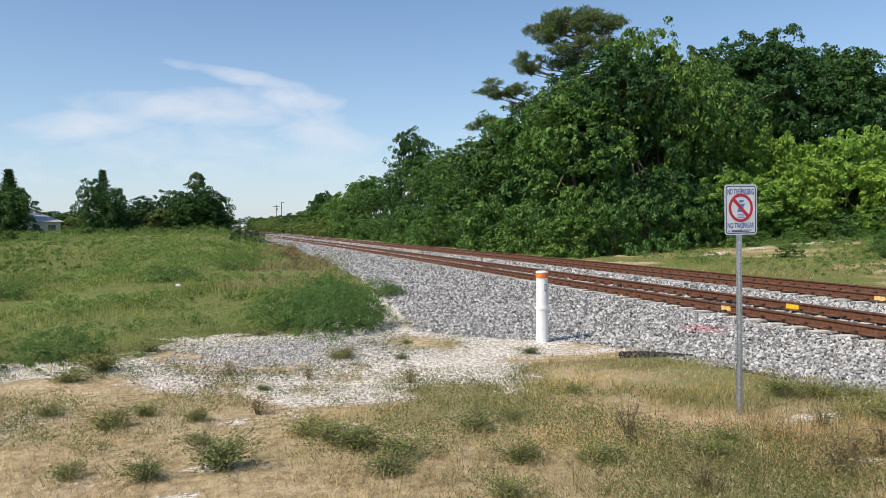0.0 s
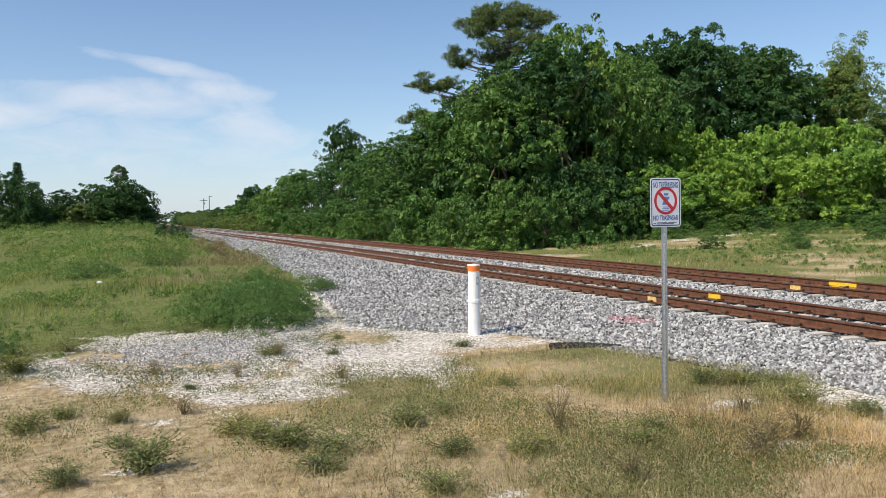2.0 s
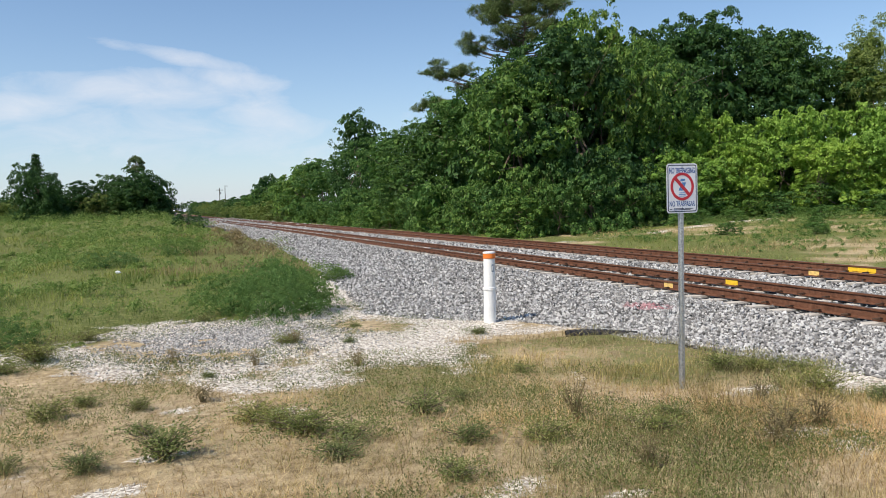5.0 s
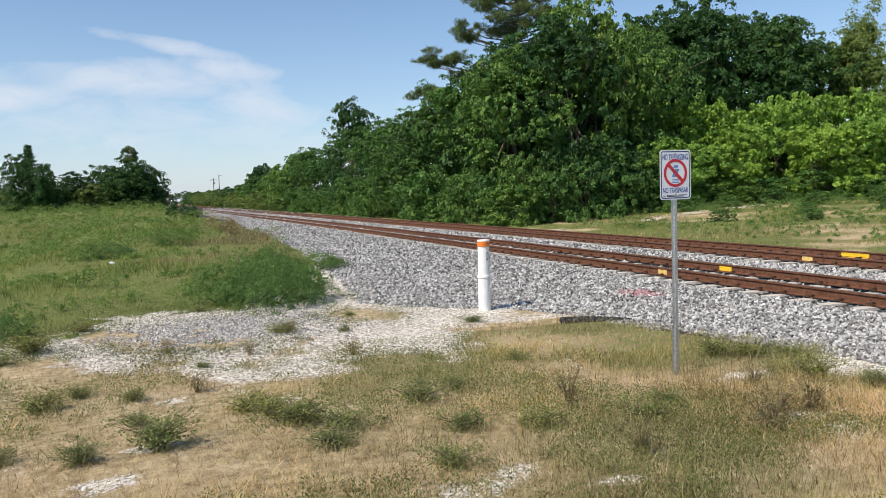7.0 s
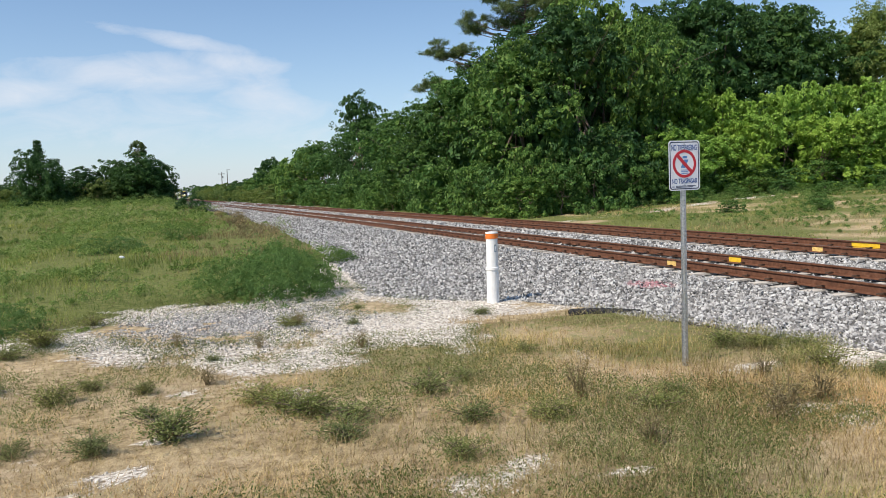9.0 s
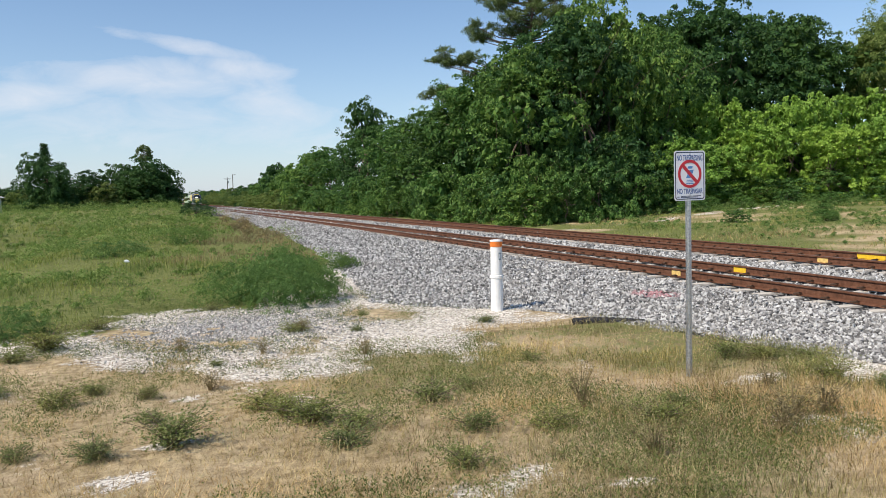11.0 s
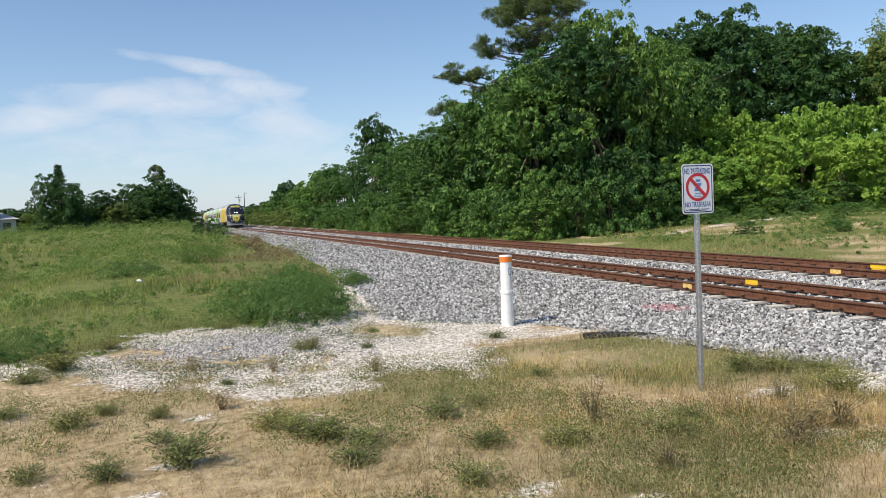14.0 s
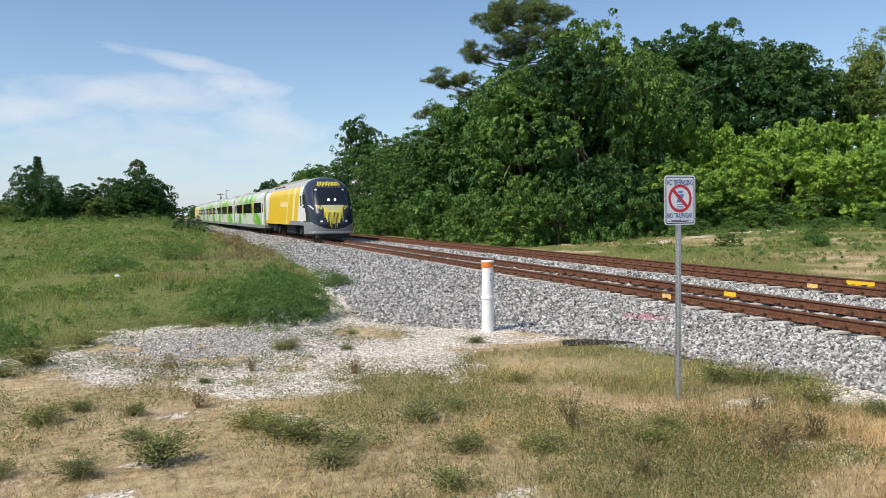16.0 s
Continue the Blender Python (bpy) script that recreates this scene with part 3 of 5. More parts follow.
def shell(rng, blobs, n, thick=0.30, low=-0.6):
    """Tuft places over the outside of several lumps: centres and outward normals."""
    B = np.array(blobs, float)
    area = (B[:, 3] * B[:, 4] + B[:, 4] * B[:, 5] + B[:, 3] * B[:, 5])
    pick = rng.choice(len(B), n, p=area / area.sum())
    d = rng.normal(0, 1, (n, 3))
    d /= np.linalg.norm(d, axis=1, keepdims=True)
    d[:, 2] = np.where(d[:, 2] < low, -d[:, 2], d[:, 2])
    k = 1 - thick * rng.random(n) ** 1.6
    bump = 1 + 0.22 * (fbm(d[:, 0] * 2.6 + pick * 7.3, d[:, 1] * 2.6 + d[:, 2] * 3.1, 5, 3) - 0.5) * 2
    P = B[pick, :3] + d * B[pick, 3:6] * (k * bump)[:, None]
    nrm = d / B[pick, 3:6]
    nrm /= np.linalg.norm(nrm, axis=1, keepdims=True)
    # drop tufts deep inside another lump
    ok = np.ones(n, bool)
    for b in B:
        q = (P - b[:3]) / b[3:6]
        ok &= (q ** 2).sum(1) > 0.42
    return P[ok], nrm[ok]


def lump_leaves(rng, P, N, radius, per, size, slim, up=0.55):
    """Leaves lying on small rounded sprays: each spray faces out and up, its leaves overlap and hang a little."""
    n = len(P) * per
    out = np.repeat(N, per, 0)
    d = rng.normal(0, 1, (n, 3)) * 0.8 + out * 0.75 + np.array([0, 0, up])
    d /= np.linalg.norm(d, axis=1, keepdims=True)
    R = np.repeat(radius, per)
    k = np.where(rng.random(n) < 0.8, rng.uniform(0.82, 1.12, n), rng.uniform(0.3, 0.9, n))
    C = np.repeat(P, per, 0) + d * (R * k)[:, None] * np.array([1, 1, 0.8])
    Nn = d + rng.normal(0, 0.42, (n, 3))
    Nn /= np.linalg.norm(Nn, axis=1, keepdims=True)
    T = rng.normal(0, 0.7, (n, 3)) + out * 0.5 + np.array([0, 0, -0.7])
    S = np.cross(T, Nn)
    S /= np.linalg.norm(S, axis=1, keepdims=True) + 1e-9
    D = np.cross(Nn, S)
    L = (size * rng.uniform(0.55, 1.4, n))[:, None]
    w = L * slim
    a, b = C - D * L * 0.5, C + D * L * 0.5 - Nn * L * 0.15
    l, r = C - S * w * 0.5 - Nn * L * 0.04, C + S * w * 0.5 - Nn * L * 0.04
    V = np.stack([a, r, b, l], 1).reshape(-1, 3)
    i = np.arange(n)[:, None] * 4
    return V, np.concatenate([i, i + 1, i + 2, i + 3], 1)


def limbs(bm, rng, blobs, h0, r0, bend=0.4):
    """A tapered, slightly crooked trunk with limbs reaching into the lumps of the crown."""
    top = max(b[2] for b in blobs)
    pts = [Vector((0, 0, -0.3))]
    for k in range(1, 6):
        f = k / 5
        pts.append(Vector((rng.normal(0, bend) * f, rng.normal(0, bend) * f, top * 0.85 * f)))
    for k in range(5):
        tube(bm, pts[k], pts[k + 1], r0 * (1 - 0.16 * k), r0 * (1 - 0.16 * (k + 1)), 8, False)
    for b in blobs:
        s = pts[2 + int(rng.integers(0, 3))]
        e = Vector(b[:3])
        mid = (s + e) / 2 + Vector((0, 0, -0.25))
        tube(bm, s, mid, r0 * 0.42, r0 * 0.28, 6, False)
        tube(bm, mid, e, r0 * 0.28, r0 * 0.12, 6, False)
        for _ in range(3):
            d = Vector(rng.normal(0, 1, 3)) * 0.5
            tube(bm, e, e + Vector((d.x * b[3], d.y * b[4], abs(d.z) * b[5])), r0 * 0.12, r0 * 0.03, 5, False)


def make_tree(name, seed, h, w, tufts, leaf, mat, label, per=9, spread=0.32, skirt=True, lumps=9, bark=None, slim=0.5, spire=0, category="tree", spray=0.75, dense=1.0, core=160):
    rng = np.random.default_rng(seed)
    blobs = [(0, 0, h * 0.62, w * 0.42, w * 0.42, h * 0.30)]
    for k in range(lumps):
        a = 2 * math.pi * (k + rng.random() * 0.7) / lumps
        lo = 0.14 if skirt else 0.42
        z = h * (rng.uniform(lo, 0.86) if k % 3 or not skirt else rng.uniform(0.06, 0.2))
        rr = w * 0.5 * (1 - 0.55 * max(0, z / h - 0.5) * 2) * rng.uniform(0.55, 0.85)
        s = w * rng.uniform(0.17, 0.30)
        blobs.append((rr * math.cos(a), rr * math.sin(a), z, s, s, s * rng.uniform(0.7, 1.05)))
    blobs.append((rng.normal(0, w * 0.08), rng.normal(0, w * 0.08), h * 0.87, w * 0.2, w * 0.2, h * 0.12))
    for k in range(spire):
        blobs.append((rng.normal(0, w * 0.15), rng.normal(0, w * 0.15), h * rng.uniform(0.93, 1.0), w * 0.06, w * 0.06, h * 0.06))
    big_r = 0.74 * spray * rng.uniform(0.55, 1.4, 4 * tufts)
    P, N = shell(rng, blobs, int(tufts * per * dense / 42), 0.30)
    V, F = lump_leaves(rng, P, N, big_r[:len(P)], 52, leaf * 0.82, slim)
    # dim foliage deep inside each lump
    B = np.array([b for b in blobs if min(b[3:6]) > h * 0.09 or b is blobs[0]], float)
    k_in = np.repeat(np.arange(len(B)), core)
    d = rng.normal(0, 1, (len(k_in), 3))
    d /= np.linalg.norm(d, axis=1, keepdims=True)
    Pc = B[k_in, :3] + d * B[k_in, 3:6] * 0.45
    Vc, Fc = leaf_cloud(rng, Pc, np.cross(d, rng.normal(0, 1, d.shape)), 1, 0.05, h * 0.046, 0.4, 0.75)
    F = np.concatenate([F, Fc + len(V)])
    V = np.concatenate([V, Vc])
    keep = (V.reshape(-1, 4, 3)[:, :, 2].min(1) > 0.02)
    F = F[keep]
    t = thing(name, pose(0, 0, 0), label, category)
    bm = blank()
    limbs(bm, rng, blobs[:7], h * 0.5, max(0.06, h * 0.017))
    part("trunk", bm, bark or M_BARK, t)
    part("crown", mesh_np("crown", V, F, [mat]), None, t)
    return t


def make_pine(seed, h, label):
    """A pine with a bare, slightly leaning stem, a rounded open crown of needle pads and low limbs reaching to one side."""
    rng = np.random.default_rng(seed)
    t = thing("pine_tree", pose(0, 0, 0), label, "tree")
    bm = blank()
    pts = [Vector((0.25 * math.sin(k * 0.9), 0.2 * math.cos(k * 1.3), h * 0.93 * k / 8 - 0.3)) for k in range(9)]
    for k in range(8):
        tube(bm, pts[k], pts[k + 1], 0.26 * (1 - 0.10 * k), 0.26 * (1 - 0.10 * (k + 1)), 8, False)
    pads = []
    for k in range(50):
        f = rng.random()
        a = rng.uniform(0, 2 * math.pi)
        rr = 4.9 * math.sqrt(max(0.0, 1 - (2 * f - 0.9) ** 2 * 0.8)) * rng.uniform(0.35, 1.0)
        pads.append((rr * math.cos(a), rr * math.sin(a), h * (0.75 + 0.225 * f), rng.uniform(0.7, 1.2)))
    for x, z, n in ((-4.6, 0.76, 6), (-7.6, 0.675, 7), (-6.4, 0.64, 4), (-8.9, 0.52, 7), (-7.2, 0.50, 4), (4.5, 0.68, 4), (-3.0, 0.60, 4)):
        for _ in range(n):
            pads.append((x + rng.normal(0, 0.9), rng.normal(0, 1.2), h * z + rng.normal(0, 0.45), rng.uniform(0.55, 0.95)))
    C, N = [], []
    for x, y, z, r0 in pads:
        e = Vector((x, y, z - 0.25))
        s = Vector((0, 0, max(h * 0.45, z - 0.28 * math.hypot(x, y) - 0.4)))
        mid = (s + e) / 2 + Vector((rng.normal(0, 0.25), rng.normal(0, 0.25), -0.3))
        tube(bm, s, mid, 0.075, 0.05, 5, False)
        tube(bm, mid, e, 0.05, 0.02, 5, False)
        for _ in range(int(30 * r0)):
            d = Vector(rng.normal(0, 1, 3)).normalized() * r0 * rng.uniform(0.5, 1.0)
            p = e + Vector((d.x * 1.15, d.y * 1.15, d.z * 0.55 + 0.2))
            if rng.random() < 0.25:
                tube(bm, e, p, 0.02, 0.008, 4, False)
            C.append(p)
            N.append((p - e).normalized())
    part("trunk", bm, M_BARK, t)
    V, F = leaf_cloud(rng, np.array(C), np.array(N), 30, 0.13, 0.36, 0.75, 0.13)
    part("crown", mesh_np("crown", V, F, [M_NEEDLE]), None, t)
    return t


PLANTED = set()


def stand(src, x, y, h_scale, w_scale, turn, label=""):
    """Plants a tree: the made one first, then copies of it."""
    m = pose(x, y, float(ground_z(x, y)) - 0.05, 0, 0, turn) @ Matrix.Diagonal((w_scale, w_scale, h_scale, 1))
    if src.name in PLANTED:
        ob = copy_thing(src, Matrix.Identity(4))
        ob.matrix_basis = m
        ob.scale = (w_scale, w_scale, h_scale)
    else:
        ob = src
        ob.matrix_basis = m
        PLANTED.add(src.name)
    if label:
        tagged(ob, label)
    return ob


M_LEAF_OLIVE = leaf_mat("leaf_olive", [(0.085, 0.125, 0.03), (0.17, 0.225, 0.06), (0.29, 0.34, 0.12)], 0.4)


def build_trees():
    r = np.random.default_rng(17)
    big = [make_tree("broadleaf_tree", 101, 13.0, 11.0, 1900, 0.31, M_LEAF, "dense green broadleaf tree overgrown with vines", spire=5, lumps=12),
           make_tree("broadleaf_tree", 102, 13.0, 10.0, 1800, 0.33, M_LEAF_DARK, "dark green broadleaf tree at the wood's edge", spire=2, lumps=12),
           make_tree("broadleaf_tree", 103, 12.0, 12.0, 1900, 0.30, M_LEAF, "spreading broadleaf tree with drooping foliage", spire=1, lumps=14)]
    oak = make_tree("oak_tree", 104, 19.6, 17.0, 3200, 0.42, M_LEAF_DARK, "tall dark oak standing behind the thicket", spread=0.45, lumps=26, spray=0.9, dense=1.5)
    shrub = [make_tree("bush", 111, 4.0, 5.0, 560, 0.27, M_LEAF, "green bush at the foot of the wood", lumps=8, category="bush", spray=0.5),
             make_tree("bush", 112, 6.5, 6.0, 760, 0.33, M_LEAF_BRIGHT, "bright yellow-green leafy bush", lumps=10, spire=7, spread=0.26, category="bush", spray=0.48)]
    far = [make_tree("broadleaf_tree", 121, 9.0, 9.0, 700, 0.55, M_LEAF, "green tree far along the line", per=8, spray=1.05, dense=0.95),
           make_tree("broadleaf_tree", 122, 9.0, 10.0, 700, 0.62, M_LEAF_DARK, "dark tree far along the line", per=8, spray=1.05, dense=0.95)]
    rounded_far = make_tree("broadleaf_tree", 126, 9.2, 9.6, 1500, 0.46, M_LEAF_DARK, "dark rounded tree beyond the field", per=9, lumps=30, spray=1.0, dense=1.25, core=150)
    remote = make_tree("broadleaf_tree", 125, 9.0, 11.0, 700, 1.1, M_LEAF_DARK, "hazy tree on the horizon", per=8, spray=1.3, dense=0.2)
    bright_far = make_tree("bush", 123, 5.0, 7.0, 420, 0.5, M_LEAF_OLIVE, "green bush far along the line", per=8, category="bush", spray=0.8, dense=0.9)
    thin = make_tree("slender_tree", 124, 15.0, 8.0, 1700, 0.24, M_LEAF_OLIVE, "tall thin-leaved tree with pale green foliage", spread=0.55, lumps=12, spire=5, per=8)
    pine = make_pine(131, 21.6, "tall pine with open crown and bare limbs")
    # the wood's corner and its edge along the line: x, y, height, width (in the kinds' own sizes), kind
    for x, y, k, hs, ws in ((25.0, 52.0, 0, 0.98, 0.9), (29.5, 50.5, 1, 1.12, 0.95), (33.2, 52.5, 0, 1.26, 0.85), (38.3, 55.5, 2, 1.26, 0.95),
                            (24.5, 60.0, 2, 0.98, 0.9), (25.5, 69.0, 1, 0.84, 1.0), (28.5, 66.5, 0, 1.05, 0.9), (24.5, 78.0, 0, 0.80, 0.9), (25.0, 87.0, 2, 0.92, 0.85), (24.3, 97.0, 1, 1.12, 0.8),
                            (31.0, 62.0, 1, 1.18, 1.0), (37.0, 64.0, 0, 1.22, 1.0), (43.5, 60.0, 1, 1.12, 0.9), (49.5, 60.5, 0, 0.95, 0.9), (25.0, 108.0, 0, 0.86, 1.0), (25.0, 122.0, 2, 0.85, 1.0)):
        stand(big[k], x + r.normal(0, 0.3), y, hs, ws, r.uniform(0, 360))
    for x, y, hs, ws in ((52.5, 63.0, 1.02, 0.95), (61.0, 65.0, 1.0, 1.0), (46.5, 66.0, 0.95, 0.75)):
        stand(oak, x, y, hs, ws, r.uniform(0, 360))
    for x, y, hs in ((66.5, 57.0, 1.2), (71.0, 62.0, 1.15), (64.0, 52.0, 0.75), (75, 56, 1.05), (80, 60, 1.05)):
        stand(thin, x, y, hs, 1.0, r.uniform(0, 360))
    for x, y, hs in ((27.5, 57.0, 1.3), (34.5, 59.0, 1.45), (30.5, 56.5, 1.3), (40.5, 61.0, 1.4), (31.5, 72.0, 1.15), (31.0, 82.0, 1.0), (31.0, 92.0, 1.0), (31.0, 103.0, 1.0), (31.0, 116.0, 0.95)):
        stand(far[1], x, y, hs, 1.0, r.uniform(0, 360), "dark tree deep in the wood")
    stand(pine, 31.6, 63.6, 1.0, 1.0, -26.5)
    # bright thicket along the far edge of the clearing
    for i in range(15):
        x = 36.0 + i * 2.3 + r.normal(0, 0.5)
        y = 49.0 - max(0, x - 44) * 0.18 + r.normal(0, 0.7)
        stand(shrub[1], x, y, r.uniform(0.62, 0.95) + 0.18 * smooth(x, 40, 52), r.uniform(0.75, 1.0), r.uniform(0, 360))
    for i in range(9):
        stand(shrub[1], 41 + i * 3.4, 53.5 + r.normal(0, 0.6) - max(0, i - 4) * 0.6, r.uniform(1.15, 1.5), 1.0, r.uniform(0, 360))
    for i in range(9):
        stand(shrub[0], 38.5 + i * 3.4, 47.6 - max(0, i - 2) * 0.55 + r.normal(0, 0.4), r.uniform(0.45, 0.65), 0.9, r.uniform(0, 360))
    for x, y, hs in ((31, 30, 0.16), (34, 33, 0.17), (38, 31, 0.18), (29, 34, 0.18), (44, 36, 0.3), (41, 39, 0.25)):
        stand(shrub[0], x, y, hs, hs * 1.6, r.uniform(0, 360), "low green bush in the clearing")
    for i in range(13):
        hs = r.uniform(0.16, 0.34)
        stand(shrub[0], 33.0 + i * 2.3 + r.normal(0, 0.5), 45.2 - max(0, i - 4) * 0.5 + r.normal(0, 1.1), hs, hs * r.uniform(1.1, 1.7), r.uniform(0, 360), "low green bush at the thicket's foot")
    # dark bushes at the corner
    for x, y, hs in ((22.6, 46.5, 0.7), (25.0, 45.6, 0.85), (27.8, 46.2, 1.0), (30.8, 47.0, 1.1), (34.0, 48.3, 1.0), (22.4, 49.5, 0.9), (23.5, 47.5, 1.2), (27, 48, 1.4), (31, 49.5, 1.5)):
        stand(shrub[0], x, y, hs, r.uniform(0.7, 0.9), r.uniform(0, 360))
    y = 53.0
    while y < 130:
        stand(shrub[0], 22.2 + r.normal(0, 0.4), y, r.uniform(0.6, 1.25), r.uniform(0.75, 1.0), r.uniform(0, 360))
        y += r.uniform(3.2, 4.8) * (1 + y / 160)
    # far along the line
    y = 136.0
    while y < 640:
        h = np.interp(y, [136, 160, 185, 230, 300, 640], [1.05, 0.9, 0.95, 0.62, 0.6, 0.9])
        stand(far[int(r.integers(0, 2))], 26.5 + r.normal(0, 1.0) + track_shift(y), y, h * r.uniform(0.85, 1.1), r.uniform(0.9, 1.15), r.uniform(0, 360))
        if y < 420:
            stand(bright_far, 22.0 + r.normal(0, 0.6) + float(track_shift(y)), y + 3, r.uniform(0.7, 1.0) * (0.75 if y < 200 else 1), 1.0, r.uniform(0, 360))
        y += 6.5 + y * 0.022
    stand(far[1], 23.5, 186, 1.1, 0.75, 30)
    for x, yy, hs, ws in ((-3.4, 160, 1.12, 0.95), (-7.5, 163, 1.0, 0.85), (-2.4, 168, 0.9, 0.7), (-5.2, 158, 0.8, 0.8), (-15.8, 160, 0.85, 0.9), (-20.3, 150, 1.18, 0.74), (-30, 175, 0.6, 1.0), (-38, 180, 0.7, 1.1),
                          (-38.5, 150, 1.15, 1.25), (-27.0, 106, 0.92, 0.78), (-45, 165, 0.8, 1.2), (-52, 170, 0.8, 1.2), (-12, 175, 0.5, 0.8)):
        stand(rounded_far, x, yy, hs * 0.86, ws * 1.12, r.uniform(0, 360))
    for x, yy, hs in ((-11.5, 157, 0.8), (-13.0, 163, 0.9), (-9.5, 158, 0.6), (-25.5, 160, 0.7), (-18.0, 166, 0.8), (0.5, 170, 0.7)):
        stand(bright_far, x, yy, hs, 0.8, r.uniform(0, 360), "olive bush between the far trees")
    for i in range(8):
        stand(far[1], -44 + i * 6.0 + r.normal(0, 1), 196 + r.normal(0, 5), r.uniform(0.42, 0.62), 1.1, r.uniform(0, 360), "dark low tree beyond the field")
    stand(pine, -4.4, 172, 0.60, 0.42, 90, "small pine behind rounded trees")
    # distant wood at the end of the view
    for i in range(44):
        x = -230 + i * 8.0
        stand(remote, x + r.normal(0, 2), 760 + r.normal(0, 30) if x < 0 or x > 26 else 1080, r.uniform(0.9, 1.4), 1.7, r.uniform(0, 360), "hazy tree on the horizon")


build_trees()


def blades(name, X, Y, Z, L, width, lean, material, label, seed=1, category="grass"):
    """Grass blades with a bend, one mesh of many."""
    r = np.random.default_rng(seed)
    n = len(X)
    a = r.uniform(0, 2 * np.pi, n)
    k = lean * r.uniform(0.2, 1.0, n)
    dx, dy = np.cos(a) * k, np.sin(a) * k
    px, py = -np.sin(a + r.normal(0, 0.6, n)) * width * 0.5, np.cos(a) * width * 0.5
    o = np.stack([X, Y, Z], 1)
    s = np.stack([px, py, np.zeros(n)], 1)
    mid = o + np.stack([dx * 0.42 * L, dy * 0.42 * L, 0.58 * L], 1)
    tip = o + np.stack([dx * L, dy * L, L * np.sqrt(np.clip(1 - 0.5 * k * k, 0.15, 1))], 1)
    V = np.stack([o - s, o + s, mid + s * 0.7, mid - s * 0.7, tip], 1).reshape(-1, 3)
    i = np.arange(n)[:, None] * 5
    F = np.concatenate([np.concatenate([i, i + 1, i + 2], 1), np.concatenate([i, i + 2, i + 3], 1), np.concatenate([i + 3, i + 2, i + 4], 1)])
    ob = new(name, mesh_np(name, V, F, [material]))
    return tagged(ob, label, category, kind="stuff")


def build_grass():
    r = np.random.default_rng(29)

    def place(n, x0, x1, y0, y1, near, want):
        X, Y = scatter(n, x0, x1, y0, y1, r, near)
        w = want(X, Y)
        keep = r.random(n) < w
        return X[keep], Y[keep]
    clump = lambda x, y, s: smooth(fbm(x * s, y * s, 91), 0.40, 0.62)
    open_ground = lambda x, y: (1 - smooth(zone_chalk(x, y), 0.42, 0.62)) * (x < np.maximum(toe(y), 6.0) + 0.25)
    # dry and olive grass in front
    X, Y = place(185000, -4.6, 9.4, 3.2, 12.5, 1.3, lambda x, y: open_ground(x, y) * (1 - 0.35 * smooth(x, 0.5, 2.5)) * (0.22 + 0.78 * clump(x, y, 1.1)) * (0.85 + 0.15 * smooth(x, -1, 3)))
    n = len(X)
    tall = 0.04 + 0.115 * smooth(X, 0.5, 4.5) * (0.3 + 0.7 * clump(X, Y, 0.8))
    green = (zone_green(X, Y) + 0.45 * (fbm(X * 0.9, Y * 0.9, 66) - 0.5) + r.normal(0, 0.16, n)) > 0.47
    for sel, mat, lab, sd in ((~green, M_STRAW, "dry straw-coloured grass tufts", 5), (green, M_OLIVE, "olive-green grass among dry stalks", 6)):
        L = tall[sel] * r.uniform(0.5, 1.5, sel.sum())
        blades("grass", X[sel], Y[sel], ground_z(X[sel], Y[sel]) - 0.01, L, r.uniform(0.0022, 0.0048, sel.sum()) * (1 + Y[sel] / 14), 1.05, mat, lab, sd)
    # dead stalks lying over the ground
    X, Y = place(60000, -4.6, 9.4, 3.2, 12.5, 1.3, lambda x, y: open_ground(x, y) * (0.3 + 0.7 * clump(x, y, 0.9)))
    blades("grass", X, Y, ground_z(X, Y) + r.uniform(0.005, 0.05, len(X)), r.uniform(0.05, 0.17, len(X)), r.uniform(0.002, 0.004, len(X)) * (1 + Y / 14), 2.2, M_STRAW, "dead straw stalks lying on the ground", 17)
    # green field beyond
    X, Y = place(125000, -26, 7.4, 11.5, 75, 1.35, lambda x, y: smooth(zone_green(x, y), 0.42, 0.62) * (x - track_shift(y) < toe(y) - 0.1) * (0.35 + 0.65 * clump(x, y, 0.5)))
    n = len(X)
    brown = (fbm(X * 0.25, Y * 0.25, 73) + 0.75 * np.exp(-((X - 4.0) / 2.0) ** 2) * smooth(Y, 23, 27) * (1 - smooth(Y, 62, 80)) - 0.12 * smooth(-X, -1, 3) + r.normal(0, 0.06, n)) > 0.59
    H = (0.08 + 0.26 * clump(X, Y, 0.33) * smooth(Y, 13, 24)) * r.uniform(0.5, 1.4, n)
    for sel, mat, lab, sd in ((~brown, M_GREEN, "green field weeds and tall grass", 7), (brown, M_BROWNWEED, "brown withered weeds along the track", 8)):
        blades("field_grass", X[sel], Y[sel], ground_z(X[sel], Y[sel]) - 0.02, H[sel], (0.003 + Y[sel] * 0.00045), 0.9, mat, lab, sd)
    X, Y = place(30000, -70, 7.0, 60, 190, 0.6, lambda x, y: (x < 6.2 + track_shift(y)) * (0.5 + 0.5 * clump(x, y, 0.15)))
    blades("field_grass", X, Y, ground_z(X, Y) - 0.05, r.uniform(0.15, 0.4, len(X)), np.full(len(X), 0.05), 1.2, M_GREEN, "rough green grass far out in the field", 9)
    # across the tracks
    X, Y = place(150000, 19.2, 70, 8, 62, 0.5, lambda x, y: (1 - smooth(zone_chalk(x, y), 0.45, 0.7)) * (0.3 + 0.7 * clump(x, y, 0.4)))
    n = len(X)
    g = (fbm(X * 0.22, Y * 0.22, 83) + 0.10 * smooth(X, 26, 40) + r.normal(0, 0.10, n)) > 0.46
